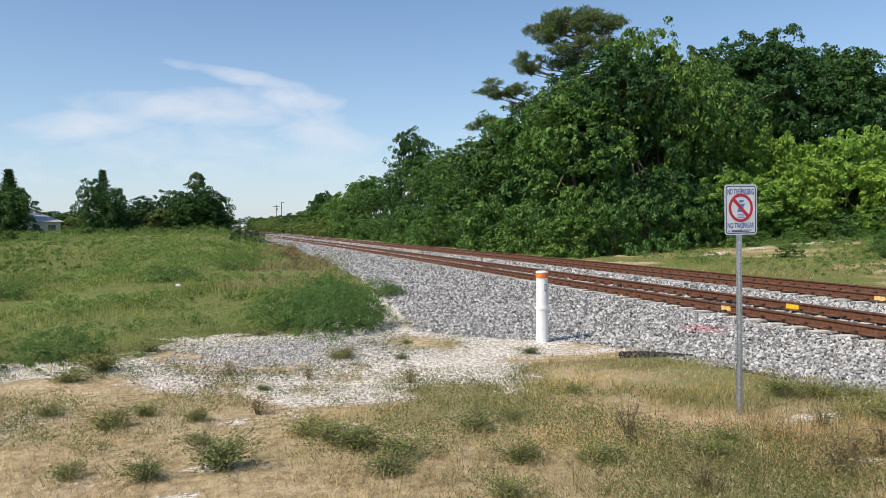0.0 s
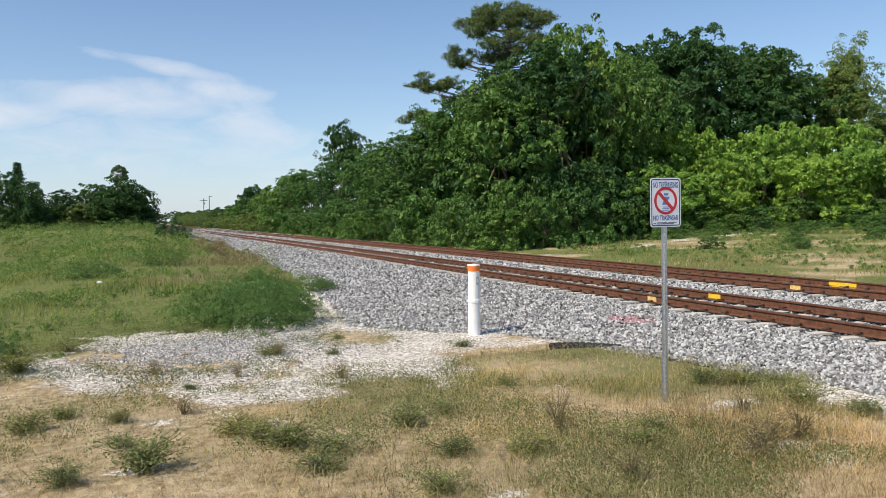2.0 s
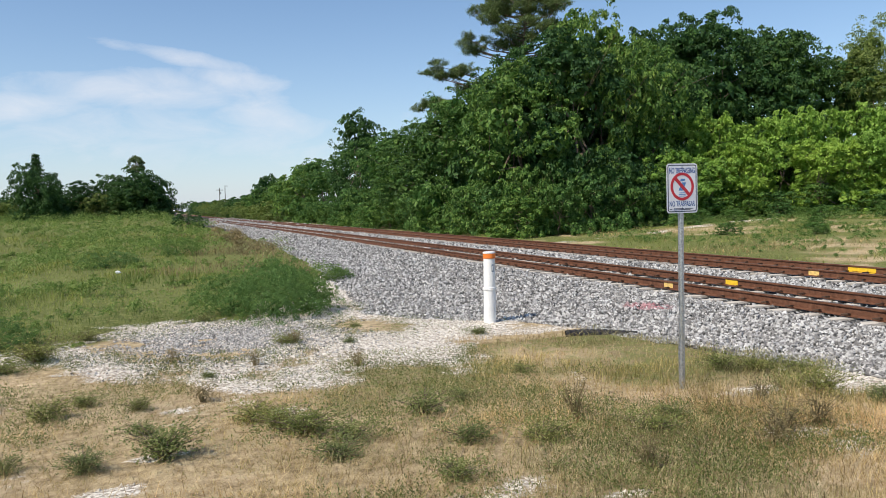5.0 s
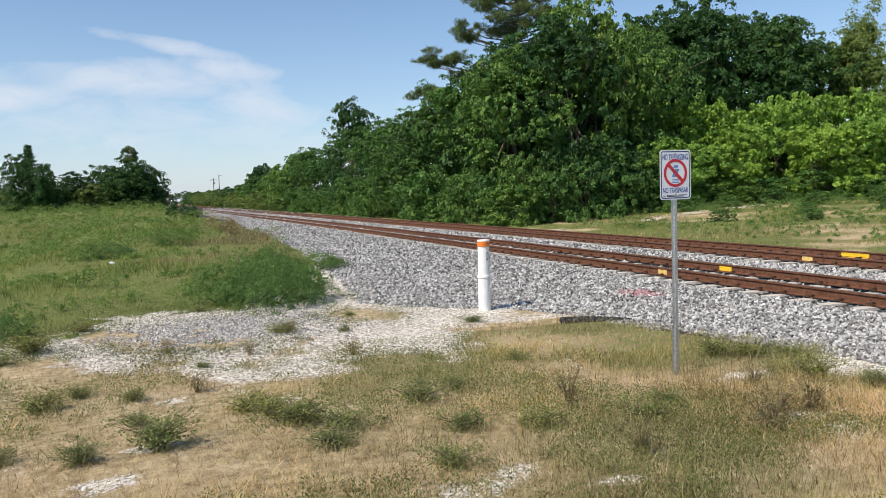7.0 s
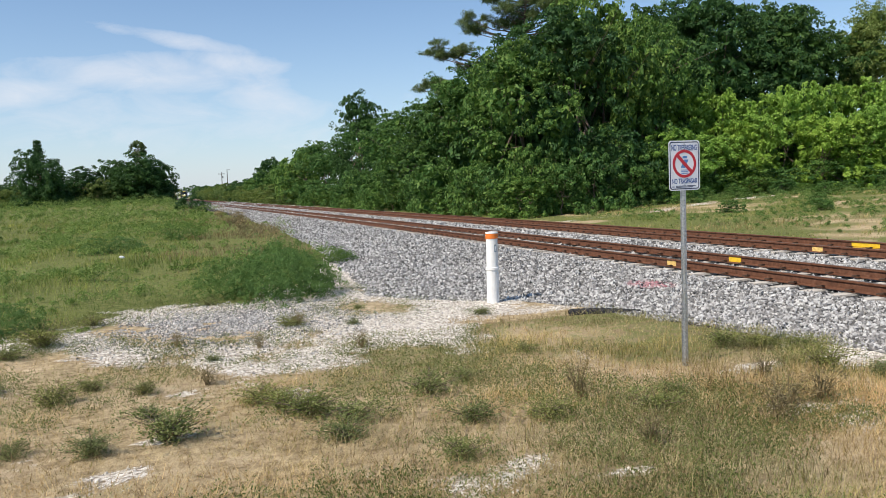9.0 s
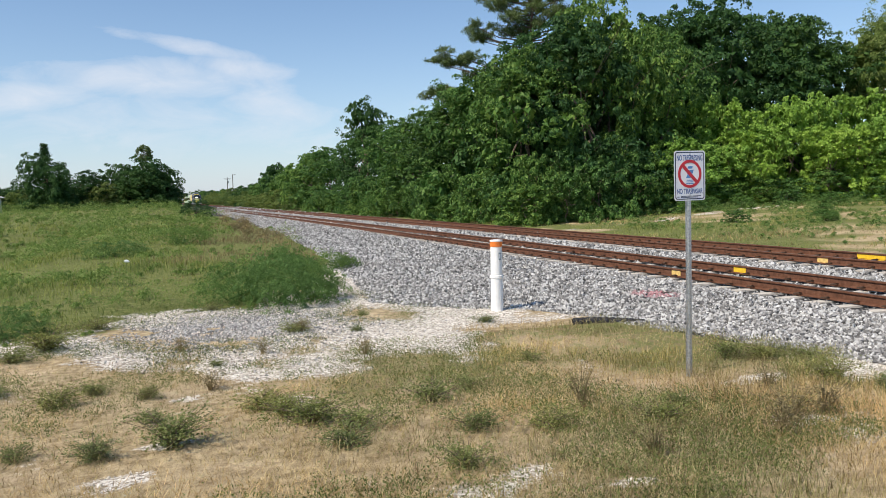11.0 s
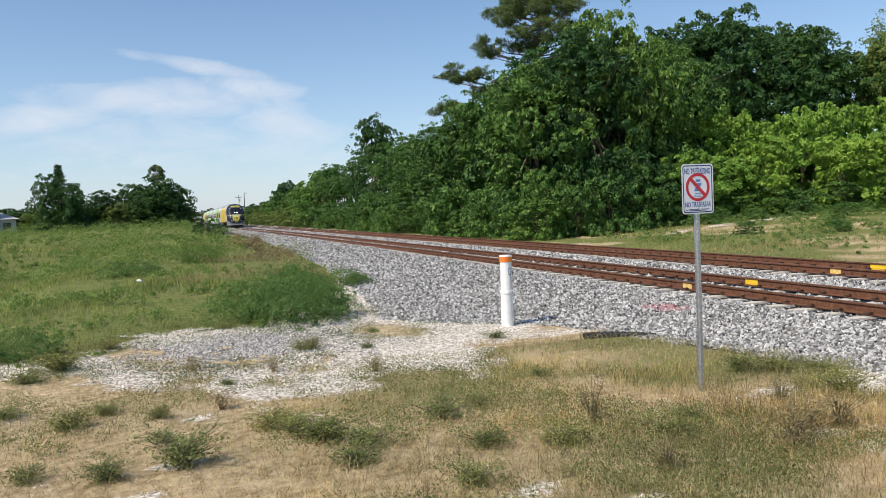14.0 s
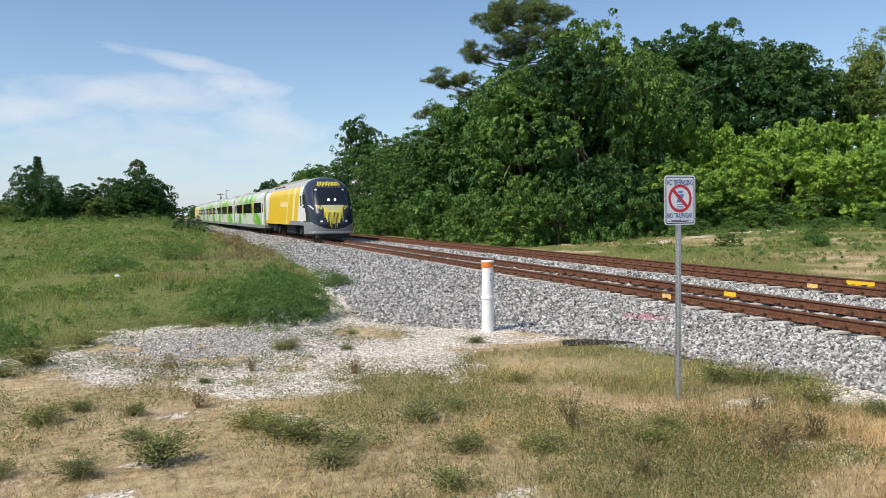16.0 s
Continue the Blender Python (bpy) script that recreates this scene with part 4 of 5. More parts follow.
    for sel, mat, lab, sd in ((~g, M_STRAW, "dry pale grass across the tracks", 15), (g, M_GREEN, "green grass across the tracks", 16)):
        blades("field_grass", X[sel], Y[sel], ground_z(X[sel], Y[sel]) - 0.02, r.uniform(0.06, 0.26, sel.sum()) * (0.4 + clump(X[sel], Y[sel], 0.5)), np.full(sel.sum(), 0.016), 1.9, mat, lab, sd)


build_grass()


def build_low_weeds():
    """Small leafy plants that cannot be counted, on the open ground and in the field."""
    r = np.random.default_rng(57)
    X, Y = scatter(42000, -4.5, 9.3, 3.3, 18.5, r, 1.1)
    keep = (r.random(len(X)) < smooth(fbm(X * 0.75, Y * 0.75, 61) + 0.10 * smooth(X, 0.3, 2.5) - 0.13 * smooth(X, 4.0, 5.6) - 0.05, 0.40, 0.6)) & ((zone_chalk(X, Y) < 0.6 + 0.3 * r.random(len(X))) | (r.random(len(X)) < 0.22)) & (X < np.maximum(toe(Y), 6.0))
    X, Y = X[keep], Y[keep]
    C = np.stack([X, Y, ground_z(X, Y) + 0.045], 1)
    N = np.tile(np.array([0, 0, 1.0]), (len(X), 1))
    V, F = leaf_cloud(r, C, N, 12, 0.055, 0.024, 0.6, 0.45)
    V[:, 2] = np.maximum(V[:, 2], ground_z(V[:, 0], V[:, 1]) + 0.002)
    tagged(new("low_weeds", mesh_np("low_weeds", V, F, [M_LOWWEED])), "small olive-green weeds between dry grass", "weeds", kind="stuff")
    # hummocks of feathery weeds; withered brown ones along the verge
    X, Y = scatter(5200, -34, 7.0, 12.5, 150, r, 1.25)
    keep = (r.random(len(X)) < smooth(zone_green(X, Y), 0.42, 0.62) * (0.25 + 0.75 * smooth(fbm(X * 0.3, Y * 0.3, 63), 0.40, 0.58))) & (X - track_shift(Y) < toe(Y) - 0.2)
    X, Y = X[keep], Y[keep]
    big = smooth(fbm(X * 0.22, Y * 0.22, 65), 0.40, 0.66)
    rad = (0.12 + 0.56 * big * r.uniform(0.4, 1.0, len(X))) * (1 + Y / 110) * (0.45 + 0.55 * smooth(Y, 14, 24))
    brown = np.exp(-((X - toe(Y) + 1.8) / 1.7) ** 2) * smooth(Y, 22, 27) * (1 - smooth(Y, 75, 100)) > 0.35 + 0.5 * r.random(len(X))
    for sel, mat, lab in ((~brown, M_FIELDWEED, "feathery green weeds in the field"), (brown, M_BROWNWEED, "withered brown weeds beside the ballast")):
        C = np.stack([X[sel], Y[sel], ground_z(X[sel], Y[sel]) + rad[sel] * 0.35], 1)
        N = np.tile(np.array([0, 0, 1.0]), (len(C), 1))
        V, F = [], []
        for lo, hi, size in ((0, 24, 0.07), (24, 45, 0.12), (45, 400, 0.22)):
            k = (C[:, 1] >= lo) & (C[:, 1] < hi)
            v, f = lump_leaves(r, C[k], N[k], rad[sel][k], 66, size, 0.24, 0.7)
            F.append(f + sum(len(q) for q in V))
            V.append(v)
        V = np.concatenate(V)
        V[:, 2] = np.maximum(V[:, 2], ground_z(V[:, 0], V[:, 1]) + 0.003)
        tagged(new("field_weeds", mesh_np("field_weeds", V, np.concatenate(F), [mat])), lab, "weeds", kind="stuff")
    # rough growth in the clearing across the tracks, thickest below the thicket
    X, Y = r.uniform(20.5, 66, 2600), r.uniform(10, 50, 2600)
    keep = (r.random(2600) < smooth(fbm(X * 0.2, Y * 0.2, 67) + 0.005 * (Y - 26), 0.42, 0.62)) & (X > 21 + 0.12 * (Y - 10)) & (X * 0.5 < Y + 16)
    X, Y = X[keep], Y[keep]
    rad = r.uniform(0.10, 0.42, len(X)) * (0.6 + 0.5 * smooth(Y, 30, 46))
    V, F = lump_leaves(r, np.stack([X, Y, ground_z(X, Y) + rad * 0.3], 1), np.tile(np.array([0, 0, 1.0]), (len(X), 1)), rad, 56, 0.12, 0.24, 0.7)
    V[:, 2] = np.maximum(V[:, 2], ground_z(V[:, 0], V[:, 1]) + 0.003)
    tagged(new("field_weeds", mesh_np("field_weeds", V, F, [M_FIELDWEED])), "rough green weeds across the tracks", "weeds", kind="stuff")


M_FIELDWEED = leaf_mat("field_weed_leaf", [(0.060, 0.108, 0.026), (0.155, 0.235, 0.058), (0.35, 0.42, 0.145)], 0.4)
build_low_weeds()


def make_weed(seed, h, w, n_stems, leaves, mat, label, leaf=0.036):
    rng = np.random.default_rng(seed)
    t = thing("weed", pose(0, 0, 0), label, "weed", "weeds on the open ground")
    bm = blank()
    C, N = [], []
    for _ in range(n_stems):
        a = rng.uniform(0, 2 * math.pi)
        rr = w * 0.5 * rng.uniform(0.2, 1.0)
        e = Vector((math.cos(a) * rr, math.sin(a) * rr, h * rng.uniform(0.5, 1.05)))
        m_ = Vector((e.x * 0.4, e.y * 0.4, e.z * 0.6))
        tube(bm, (rng.normal(0, 0.02), rng.normal(0, 0.02), -0.02), m_, 0.004, 0.003, 4, False)
        tube(bm, m_, e, 0.003, 0.0015, 4, False)
        for k in range(leaves):
            q = rng.uniform(0.25, 1.0)
            p = m_ * (q / 0.6) if q < 0.6 else m_ + (e - m_) * ((q - 0.6) / 0.4)
            C.append(p + Vector(rng.normal(0, 0.02 + w * 0.05, 3)))
            N.append(Vector((math.cos(a), math.sin(a), 0.6)).normalized())
    part("stem", bm, M_BARK if mat is M_WEED else mat, t)
    C = np.array(C)
    C[:, 2] = np.maximum(C[:, 2], 0.01)
    V, F = leaf_cloud(rng, C, np.array(N), 3, 0.025, leaf, 0.5, 0.5)
    part("foliage", mesh_np("foliage", V, F, [mat]), None, t)
    return t


def build_weeds():
    r = np.random.default_rng(41)
    kinds = [make_weed(201, 0.40, 0.66, 34, 20, M_WEED, "low dark green weed with small leaves", 0.027),
             make_weed(202, 0.26, 0.66, 28, 17, M_WEED, "low spreading green weed", 0.026),
             make_weed(203, 0.50, 0.48, 18, 5, M_BROWNWEED, "half-withered brown weed on bare ground")]
    left = [(-0.79, 7.45, 0, 0.8), (-0.11, 7.5, 0, 1.2), (0.81, 8.46, 1, 1.2), (1.24, 7.71, 1, 1.5), (1.05, 8.05, 0, 0.9), (-1.38, 9.66, 1, 1.15), (-0.99, 10.2, 1, 0.95), (-0.4, 9.64, 1, 0.8), (0.34, 9.75, 2, 0.9),
            (1.9, 13.4, 1, 1.2), (2.05, 13.3, 2, 0.8), (-2.03, 13.8, 0, 1.6), (-1.44, 15.7, 1, 1.2), (0.03, 12.6, 2, 0.7), (1.4, 6.7, 1, 1.1), (-2.4, 13.0, 1, 1.4), (-1.5, 7.8, 1, 0.8), (1.6, 7.2, 1, 1.2), (-0.3, 8.5, 1, 0.7), (-2.2, 10.6, 1, 0.9),
            (0.5, 11.2, 1, 0.6), (1.2, 11.8, 2, 0.7), (2.9, 12.9, 1, 0.6), (3.4, 14.6, 1, 0.6), (0.7, 17.2, 1, 0.9)]
    right = [(7.2, 6.87, 0, 1.05), (7.5, 8.3, 0, 1.0), (7.2, 8.6, 1, 1.2), (7.9, 7.9, 1, 0.9), (7.4, 6.2, 0, 0.9), (2.58, 7.94, 1, 1.3), (2.1, 5.6, 1, 0.9), (2.6, 11.0, 2, 0.8), (5.3, 12.9, 1, 0.9), (3.2, 8.4, 1, 0.9), (4.6, 9.6, 1, 0.7),
             (3.24, 6.36, 1, 1.2), (4.31, 6.1, 1, 1.2), (5.42, 5.62, 2, 1.2), (5.0, 5.3, 2, 1.0), (5.9, 5.7, 2, 1.0), (2.6, 6.6, 1, 1.1), (4.9, 6.6, 1, 0.9), (3.6, 5.2, 2, 0.8), (6.3, 6.9, 2, 0.8)]
    for x, y, k, s in left + right:
        copy_thing(kinds[k], pose(x, y, float(ground_z(x, y)) - 0.01, 0, 0, r.uniform(0, 360)) @ Matrix.Diagonal((s * 1.15, s * 1.15, s * r.uniform(0.55, 0.8), 1)))
    for i, ob in enumerate(kinds):
        p = ((-3.2, 10.2), (-2.8, 8.4), (3.9, 6.9))[i]
        ob.matrix_basis = pose(p[0], p[1], float(ground_z(*p)) - 0.01, 0, 0, 20 * i)
    # a dense fern-like clump by the gravel and others along the verge
    fern = make_tree("weed_clump", 205, 0.95, 2.1, 1500, 0.055, M_LEAF_FERN, "dense soft green weed clump beside the gravel", per=8, spread=0.08, lumps=9, spire=6, slim=0.28, category="weed", spray=0.15, dense=1.3, bark=M_LEAF_FERN)
    stand(fern, 2.3, 17.1, 1.15, 1.05, 0)
    for x, y, hs, ws in ((3.1, 17.7, 0.8, 0.7), (1.4, 18.2, 0.95, 0.8), (2.6, 19.6, 1.1, 0.9), (5.0, 25.0, 0.55, 0.62), (5.5, 25.6, 0.42, 0.5), (-2.4, 36, 0.7, 1.3), (0.6, 43, 0.9, 1.2), (-9, 36, 0.7, 1.4), (-3.0, 15.5, 0.6, 0.7), (-4.5, 14.2, 0.6, 0.8)):
        stand(fern, x, y, hs, ws, r.uniform(0, 360))
    shrub = make_tree("bush", 206, 1.5, 4.0, 900, 0.16, M_LEAF_DARK, "dark green bush on the verge beside the track", per=8, spread=0.16, lumps=8, category="bush", spray=0.35)
    shrub.matrix_basis = pose(3.1, 102, float(ground_z(3.1, 102)) - 0.05)
    dead = make_weed(207, 0.9, 1.2, 40, 10, M_BROWNWEED, "dead brown weed on the ballast edge", 0.06)
    dead.matrix_basis = pose(5.6, 64, float(ground_z(5.6, 64)))


M_LEAF_FERN = leaf_mat("fern_leaf", [(0.05, 0.10, 0.025), (0.11, 0.19, 0.05), (0.19, 0.29, 0.09)], 0.3)
build_weeds()


# ---- marker post and sign ----
M_PVC = plain("white_plastic", (0.78, 0.78, 0.76), 0.45, 0, 0.08, 5)
M_ORANGE = plain("orange_cap", (0.75, 0.20, 0.035), 0.5, 0, 0.12, 9)
M_SIGN = plain("sign_white", (0.74, 0.76, 0.80), 0.4, 0, 0.05, 8)
M_SIGN_BLUE = plain("sign_blue", (0.045, 0.10, 0.28), 0.45, 0, 0.1, 8)
M_SIGN_RED = plain("sign_red", (0.50, 0.035, 0.05), 0.45, 0, 0.1, 8)
M_SIGN_NAVY = plain("sign_navy", (0.03, 0.045, 0.09), 0.5, 0, 0.1, 8)
M_STICKER = plain("faded_sticker", (0.20, 0.25, 0.29), 0.5, 0, 0.15, 30)
M_BLACKPIPE = plain("black_plastic", (0.022, 0.022, 0.024), 0.6, 0, 0.3, 8)


def lathe(bm, prof, n=24):
    rings = [[bm.verts.new((r * math.cos(2 * math.pi * i / n), r * math.sin(2 * math.pi * i / n), z)) for i in range(n)] for r, z in prof]
    for a, b in zip(rings, rings[1:]):
        for i in range(n):
            bm.faces.new((a[i], a[(i + 1) % n], b[(i + 1) % n], b[i]))
    bm.faces.new(rings[0][::-1])
    bm.faces.new(rings[-1])


def build_marker():
    x, y = 6.04, 14.0
    z = float(ground_z(x, y))
    H = MARKER_TOP - z
    m = thing("marker_post", pose(x, y, z, 0, 0.6, 0), "white plastic utility marker post with orange cap band", "marker post")
    bm = blank()
    lathe(bm, [(0.125, -0.2), (0.122, H * 0.46), (0.136, H * 0.465), (0.136, H * 0.5), (0.118, H * 0.505), (0.114, H - 0.12)])
    part("tube", bm, M_PVC, m, shade=False)
    bm = blank()
    lathe(bm, [(0.123, H - 0.13), (0.126, H - 0.125), (0.126, H - 0.03), (0.121, H - 0.028)])
    part("band", bm, M_ORANGE, m, "orange plastic band")
    bm = blank()
    lathe(bm, [(0.128, H - 0.03), (0.130, H - 0.02), (0.124, H), (0.06, H + 0.008)])
    part("cap", bm, M_PVC, m, "white plastic cap")
    bm = blank()
    box(bm, -0.024, 0.024, -0.005, 0.005, -0.075, 0.075, 0.002)
    st = part("sticker", bm, M_STICKER, m, "faded grey sticker", at=pose(0.020, -0.120, H - 0.32, 0, 0, 9))
    bm = blank()
    box(bm, -0.012, 0.012, -0.008, -0.005, -0.05, 0.05)
    part("mark", bm, M_SIGN, st)


MARKER_TOP = 0.93
build_marker()


def rounded(w, h, r, n=6):
    pts = []
    for cx, cz, a0 in ((w / 2 - r, h / 2 - r, 0), (-w / 2 + r, h / 2 - r, 90), (-w / 2 + r, -h / 2 + r, 180), (w / 2 - r, -h / 2 + r, 270)):
        for i in range(n + 1):
            a = radians(a0 + 90 * i / n)
            pts.append((cx + r * math.cos(a), cz + r * math.sin(a)))
    return pts


def plate(pts, y0, y1, hole=None):
    """A flat plate in the x-z plane from an outline, with depth; hole: an inner outline of as many points."""
    bm = blank()
    f0, f1 = [bm.verts.new((x, y0, z)) for x, z in pts], [bm.verts.new((x, y1, z)) for x, z in pts]
    n = len(pts)
    for i in range(n):
        bm.faces.new((f0[i], f0[(i + 1) % n], f1[(i + 1) % n], f1[i]))
    if hole:
        g0, g1 = [bm.verts.new((x, y0, z)) for x, z in hole], [bm.verts.new((x, y1, z)) for x, z in hole]
        for i in range(n):
            j = (i + 1) % n
            bm.faces.new((f0[i], g0[i], g0[j], f0[j]))
            bm.faces.new((g0[i], g1[i], g1[j], g0[j]))
            bm.faces.new((f1[i], f1[j], g1[j], g1[i]))
    else:
        bm.faces.new(f0)
        bm.faces.new(f1)
    bmesh.ops.recalc_face_normals(bm, faces=bm.faces)
    return bm


def ring(r, n=40, cx=0, cz=0):
    return [(cx + r * math.cos(2 * math.pi * i / n), cz + r * math.sin(2 * math.pi * i / n)) for i in range(n)]


def lettering(name, text, height, width, m, material, parent):
    """Raised lettering as a mesh, scaled to a height and width."""
    cu = bpy.data.curves.new(name, "FONT")
    cu.body, cu.align_x, cu.align_y, cu.size, cu.extrude, cu.offset = text, "CENTER", "CENTER", 1.0, 0.004, 0.012
    tmp = bpy.data.objects.new(name, cu)
    scene.collection.objects.link(tmp)
    me = bpy.data.meshes.new_from_object(tmp.evaluated_get(bpy.context.evaluated_depsgraph_get()))
    bpy.data.objects.remove(tmp)
    co = np.empty(len(me.vertices) * 3, np.float32)
    me.vertices.foreach_get("co", co)
    co = co.reshape(-1, 3)
    ext = co.max(0) - co.min(0)
    mid = (co.max(0) + co.min(0)) / 2
    co = (co - mid) * np.array([width / ext[0], height / ext[1], 0.2])
    me.vertices.foreach_set("co", co.ravel())
    me.materials.clear()
    me.materials.append(material)
    me.update()
    return part(name, me, None, parent, at=m @ pose(0, 0, 0, 90, 0, 0))


def build_sign():
    x, y = SIGN_AT
    z = float(ground_z(x, y))
    s = thing("trespass_sign", pose(x, y, z, 0, 0, SIGN_YAW), "white aluminium warning sign on a galvanised steel post", "sign")
    zc = SIGN_MID - z
    # post: a hat-section channel with a row of holes as raised dark dots
    bm = blank()
    prof = [(-0.042, 0.012), (-0.026, 0.012), (-0.017, -0.018), (0.017, -0.018), (0.026, 0.012), (0.042, 0.012), (0.042, 0.016), (0.023, 0.016), (0.014, -0.014), (-0.014, -0.014), (-0.023, 0.016), (-0.042, 0.016)]
    for z0, z1, k in ((-0.4, 0.62, 1.12), (0.55, zc + 0.28, 1.0)):
        a = [bm.verts.new((px * k, py * k + (0.006 if k > 1 else 0), z0)) for px, py in prof]
        b = [bm.verts.new((px * k, py * k + (0.006 if k > 1 else 0), z1)) for px, py in prof]
        n = len(prof)
        for i in range(n):
            bm.faces.new((a[i], a[(i + 1) % n], b[(i + 1) % n], b[i]))
        bm.faces.new(b)
    bmesh.ops.recalc_face_normals(bm, faces=bm.faces)
    post = part("post", bm, M_GALV, s, "galvanised steel channel post")
    bm = blank()
    for i in range(80):
        zz = 0.06 + i * 0.0254
        if zz < zc - 0.31:
            vs = tube(bm, (0.034, 0.0115, zz), (0.034, 0.0105, zz), 0.0045, 0.0045, 6)
    part("bolt_hole", bm, M_SIGN_NAVY, post)
    W, H = 0.457, 0.610
    panel = part("panel", plate(rounded(W, H, 0.038), -0.0215, -0.0195), M_SIGN, s, "white aluminium panel", at=pose(0, 0, zc))
    part("border", plate(rounded(W - 0.03, H - 0.03, 0.03), -0.0232, -0.0216, rounded(W - 0.052, H - 0.052, 0.022)), M_SIGN_NAVY, panel, "dark blue border line")
    lettering("lettering", "NO TRESPASSING", 0.072, 0.375, pose(0, -0.0224, 0.218), M_SIGN_BLUE, panel)
    lettering("lettering", "NO TRASPASAR", 0.064, 0.375, pose(0, -0.0224, -0.190), M_SIGN_BLUE, panel)
    cz = 0.022
    part("prohibition_ring", plate(ring(0.172, 48, 0, cz), -0.0245, -0.0216, ring(0.138, 48, 0, cz)), M_SIGN_RED, panel, "red ring")
    d = 0.108
    w = 0.015
    part("slash", plate([(-d - w, cz + d - w), (-d + w, cz + d + w), (d + w, cz - d + w), (d - w, cz - d - w)], -0.0250, -0.0233), M_SIGN_RED, panel, "red diagonal bar")
    # plain emblem shapes within the ring
    part("emblem", plate([(-0.055, cz - 0.05), (0.01, cz - 0.05), (0.06, cz + 0.05), (-0.005, cz + 0.05)], -0.0230, -0.0216), M_EMBLEM, panel, "blue emblem shape")
    part("emblem", plate([(-0.03, cz + 0.065), (0.035, cz + 0.065), (0.045, cz + 0.095), (-0.02, cz + 0.095)], -0.0230, -0.0216), M_EMBLEM, panel)
    for i, ww in enumerate((0.09, 0.10, 0.11)):
        zz = cz - 0.078 - i * 0.020
        part("emblem_bar", plate([(-ww / 2, zz - 0.004), (ww / 2, zz - 0.004), (ww / 2, zz + 0.004), (-ww / 2, zz + 0.004)], -0.0230, -0.0216), M_EMBLEM, panel)
    for x0, x1, zz in ((-0.185, -0.15, -0.258), (-0.13, 0.02, -0.250), (0.04, 0.16, -0.250), (-0.13, 0.12, -0.264)):
        part("small_print", plate([(x0, zz - 0.004), (x1, zz - 0.004), (x1, zz + 0.004), (x0, zz + 0.004)], -0.0230, -0.0216), M_SIGN_NAVY, panel)
    for zz in (0.265, -0.235):
        bm = blank()
        lathe(bm, [(0.009, 0), (0.009, 0.005), (0.006, 0.008)], 8)
        part("bolt", bm, M_GALV, panel, at=pose(0, -0.022, zz, 90, 0, 0))


M_EMBLEM = plain("sign_light_blue", (0.10, 0.24, 0.50), 0.45, 0, 0.1, 8)
SIGN_AT, SIGN_YAW, SIGN_MID = (6.03, 7.93), 0.0, 2.013
build_sign()


# ---- train ----
SPEED, NOSE_END = 49.0, 53.5


M_T_YELLOW = plain("train_yellow", (0.74, 0.50, 0.02), 0.35, 0, 0.05, 2)
M_T_DARK = plain("train_slate", (0.035, 0.04, 0.06), 0.22, 0.1, 0.1, 2)
M_T_WHITE = plain("train_white", (0.72, 0.72, 0.70), 0.35, 0, 0.05, 2)
M_T_GREY = plain("train_grey", (0.30, 0.31, 0.33), 0.4, 0.3, 0.1, 2)
M_T_ROOF = plain("train_roof", (0.40, 0.40, 0.39), 0.6, 0.1, 0.15, 1)
M_T_UNDER = plain("train_underframe", (0.05, 0.048, 0.046), 0.8, 0.2, 0.3, 3)
M_T_GLASS = plain("train_glass", (0.012, 0.014, 0.018), 0.08, 0, 0.1, 2, spec=0.6)
M_T_LIME = plain("train_lime", (0.66, 0.58, 0.07), 0.4, 0, 0.08, 2)
M_T_CHIN = plain("train_chin", (0.50, 0.50, 0.26), 0.4, 0.1, 0.12, 3)
M_T_PALE = plain("train_pale_stripe", (0.80, 0.66, 0.30), 0.4, 0, 0.05, 2)


def make_livery():
    """Coach sides: silver white with soft-edged green and lime fields."""
    a = Mat("coach_livery", 0.35, 0.05, 0.4)
    co = a.coords()
    mp = a.n("ShaderNodeMapping")
    mp.inputs["Scale"].default_value = (0.0, 1.0, 2.2)
    a.put(co, mp.inputs["Vector"])
    g = a.noise(0.24, 2, 0.5, mp.outputs[0])
    mp2 = a.n("ShaderNodeMapping")
    mp2.inputs["Scale"].default_value, mp2.inputs["Location"].default_value = (0.0, 1.0, 1.9), (0, 31, 4)
    a.put(co, mp2.inputs["Vector"])
    l = a.noise(0.34, 2, 0.5, mp2.outputs[0])
    fg = a.math("MULTIPLY", a.math("SUBTRACT", g, 0.45), 6.0, True)
    fl = a.math("MULTIPLY", a.math("SUBTRACT", l, 0.54), 7.0, True)
    c = a.mix(fg, (0.60, 0.64, 0.58), (0.11, 0.44, 0.05))
    c = a.mix(fl, c, (0.60, 0.60, 0.03))
    a.color(c)
    return a.m


M_T_SIDE = make_livery()
M_T_LIGHT = Mat("headlight", 0.3)
M_T_LIGHT.b.inputs["Emission Color"].default_value = (1, 0.97, 0.9, 1)
M_T_LIGHT.b.inputs["Emission Strength"].default_value = 14.0
M_T_LIGHT = M_T_LIGHT.m


def half_width(z, w, z_sh, z_top):
    """Half width of the body at height z: straight sides, round roof, slight tuck at the bottom."""
    if z <= z_sh:
        return w - 0.06 * max(0.0, (1.1 - z)) ** 2
    t = (z - z_sh) / (z_top - z_sh)
    return w * max(0.0, 1 - t ** 2.3) ** (1 / 2.3)


def front_y(z):
    """Raked nose: how far back the face lies at height z."""
    return float(np.interp(z, [0.25, 0.6, 1.1, 1.8, 2.35, 2.9, 3.5, 3.9, 4.2, 4.34], [0.42, 0.12, 0.0, 0.12, 0.42, 0.85, 1.35, 1.75, 2.3, 3.0]))


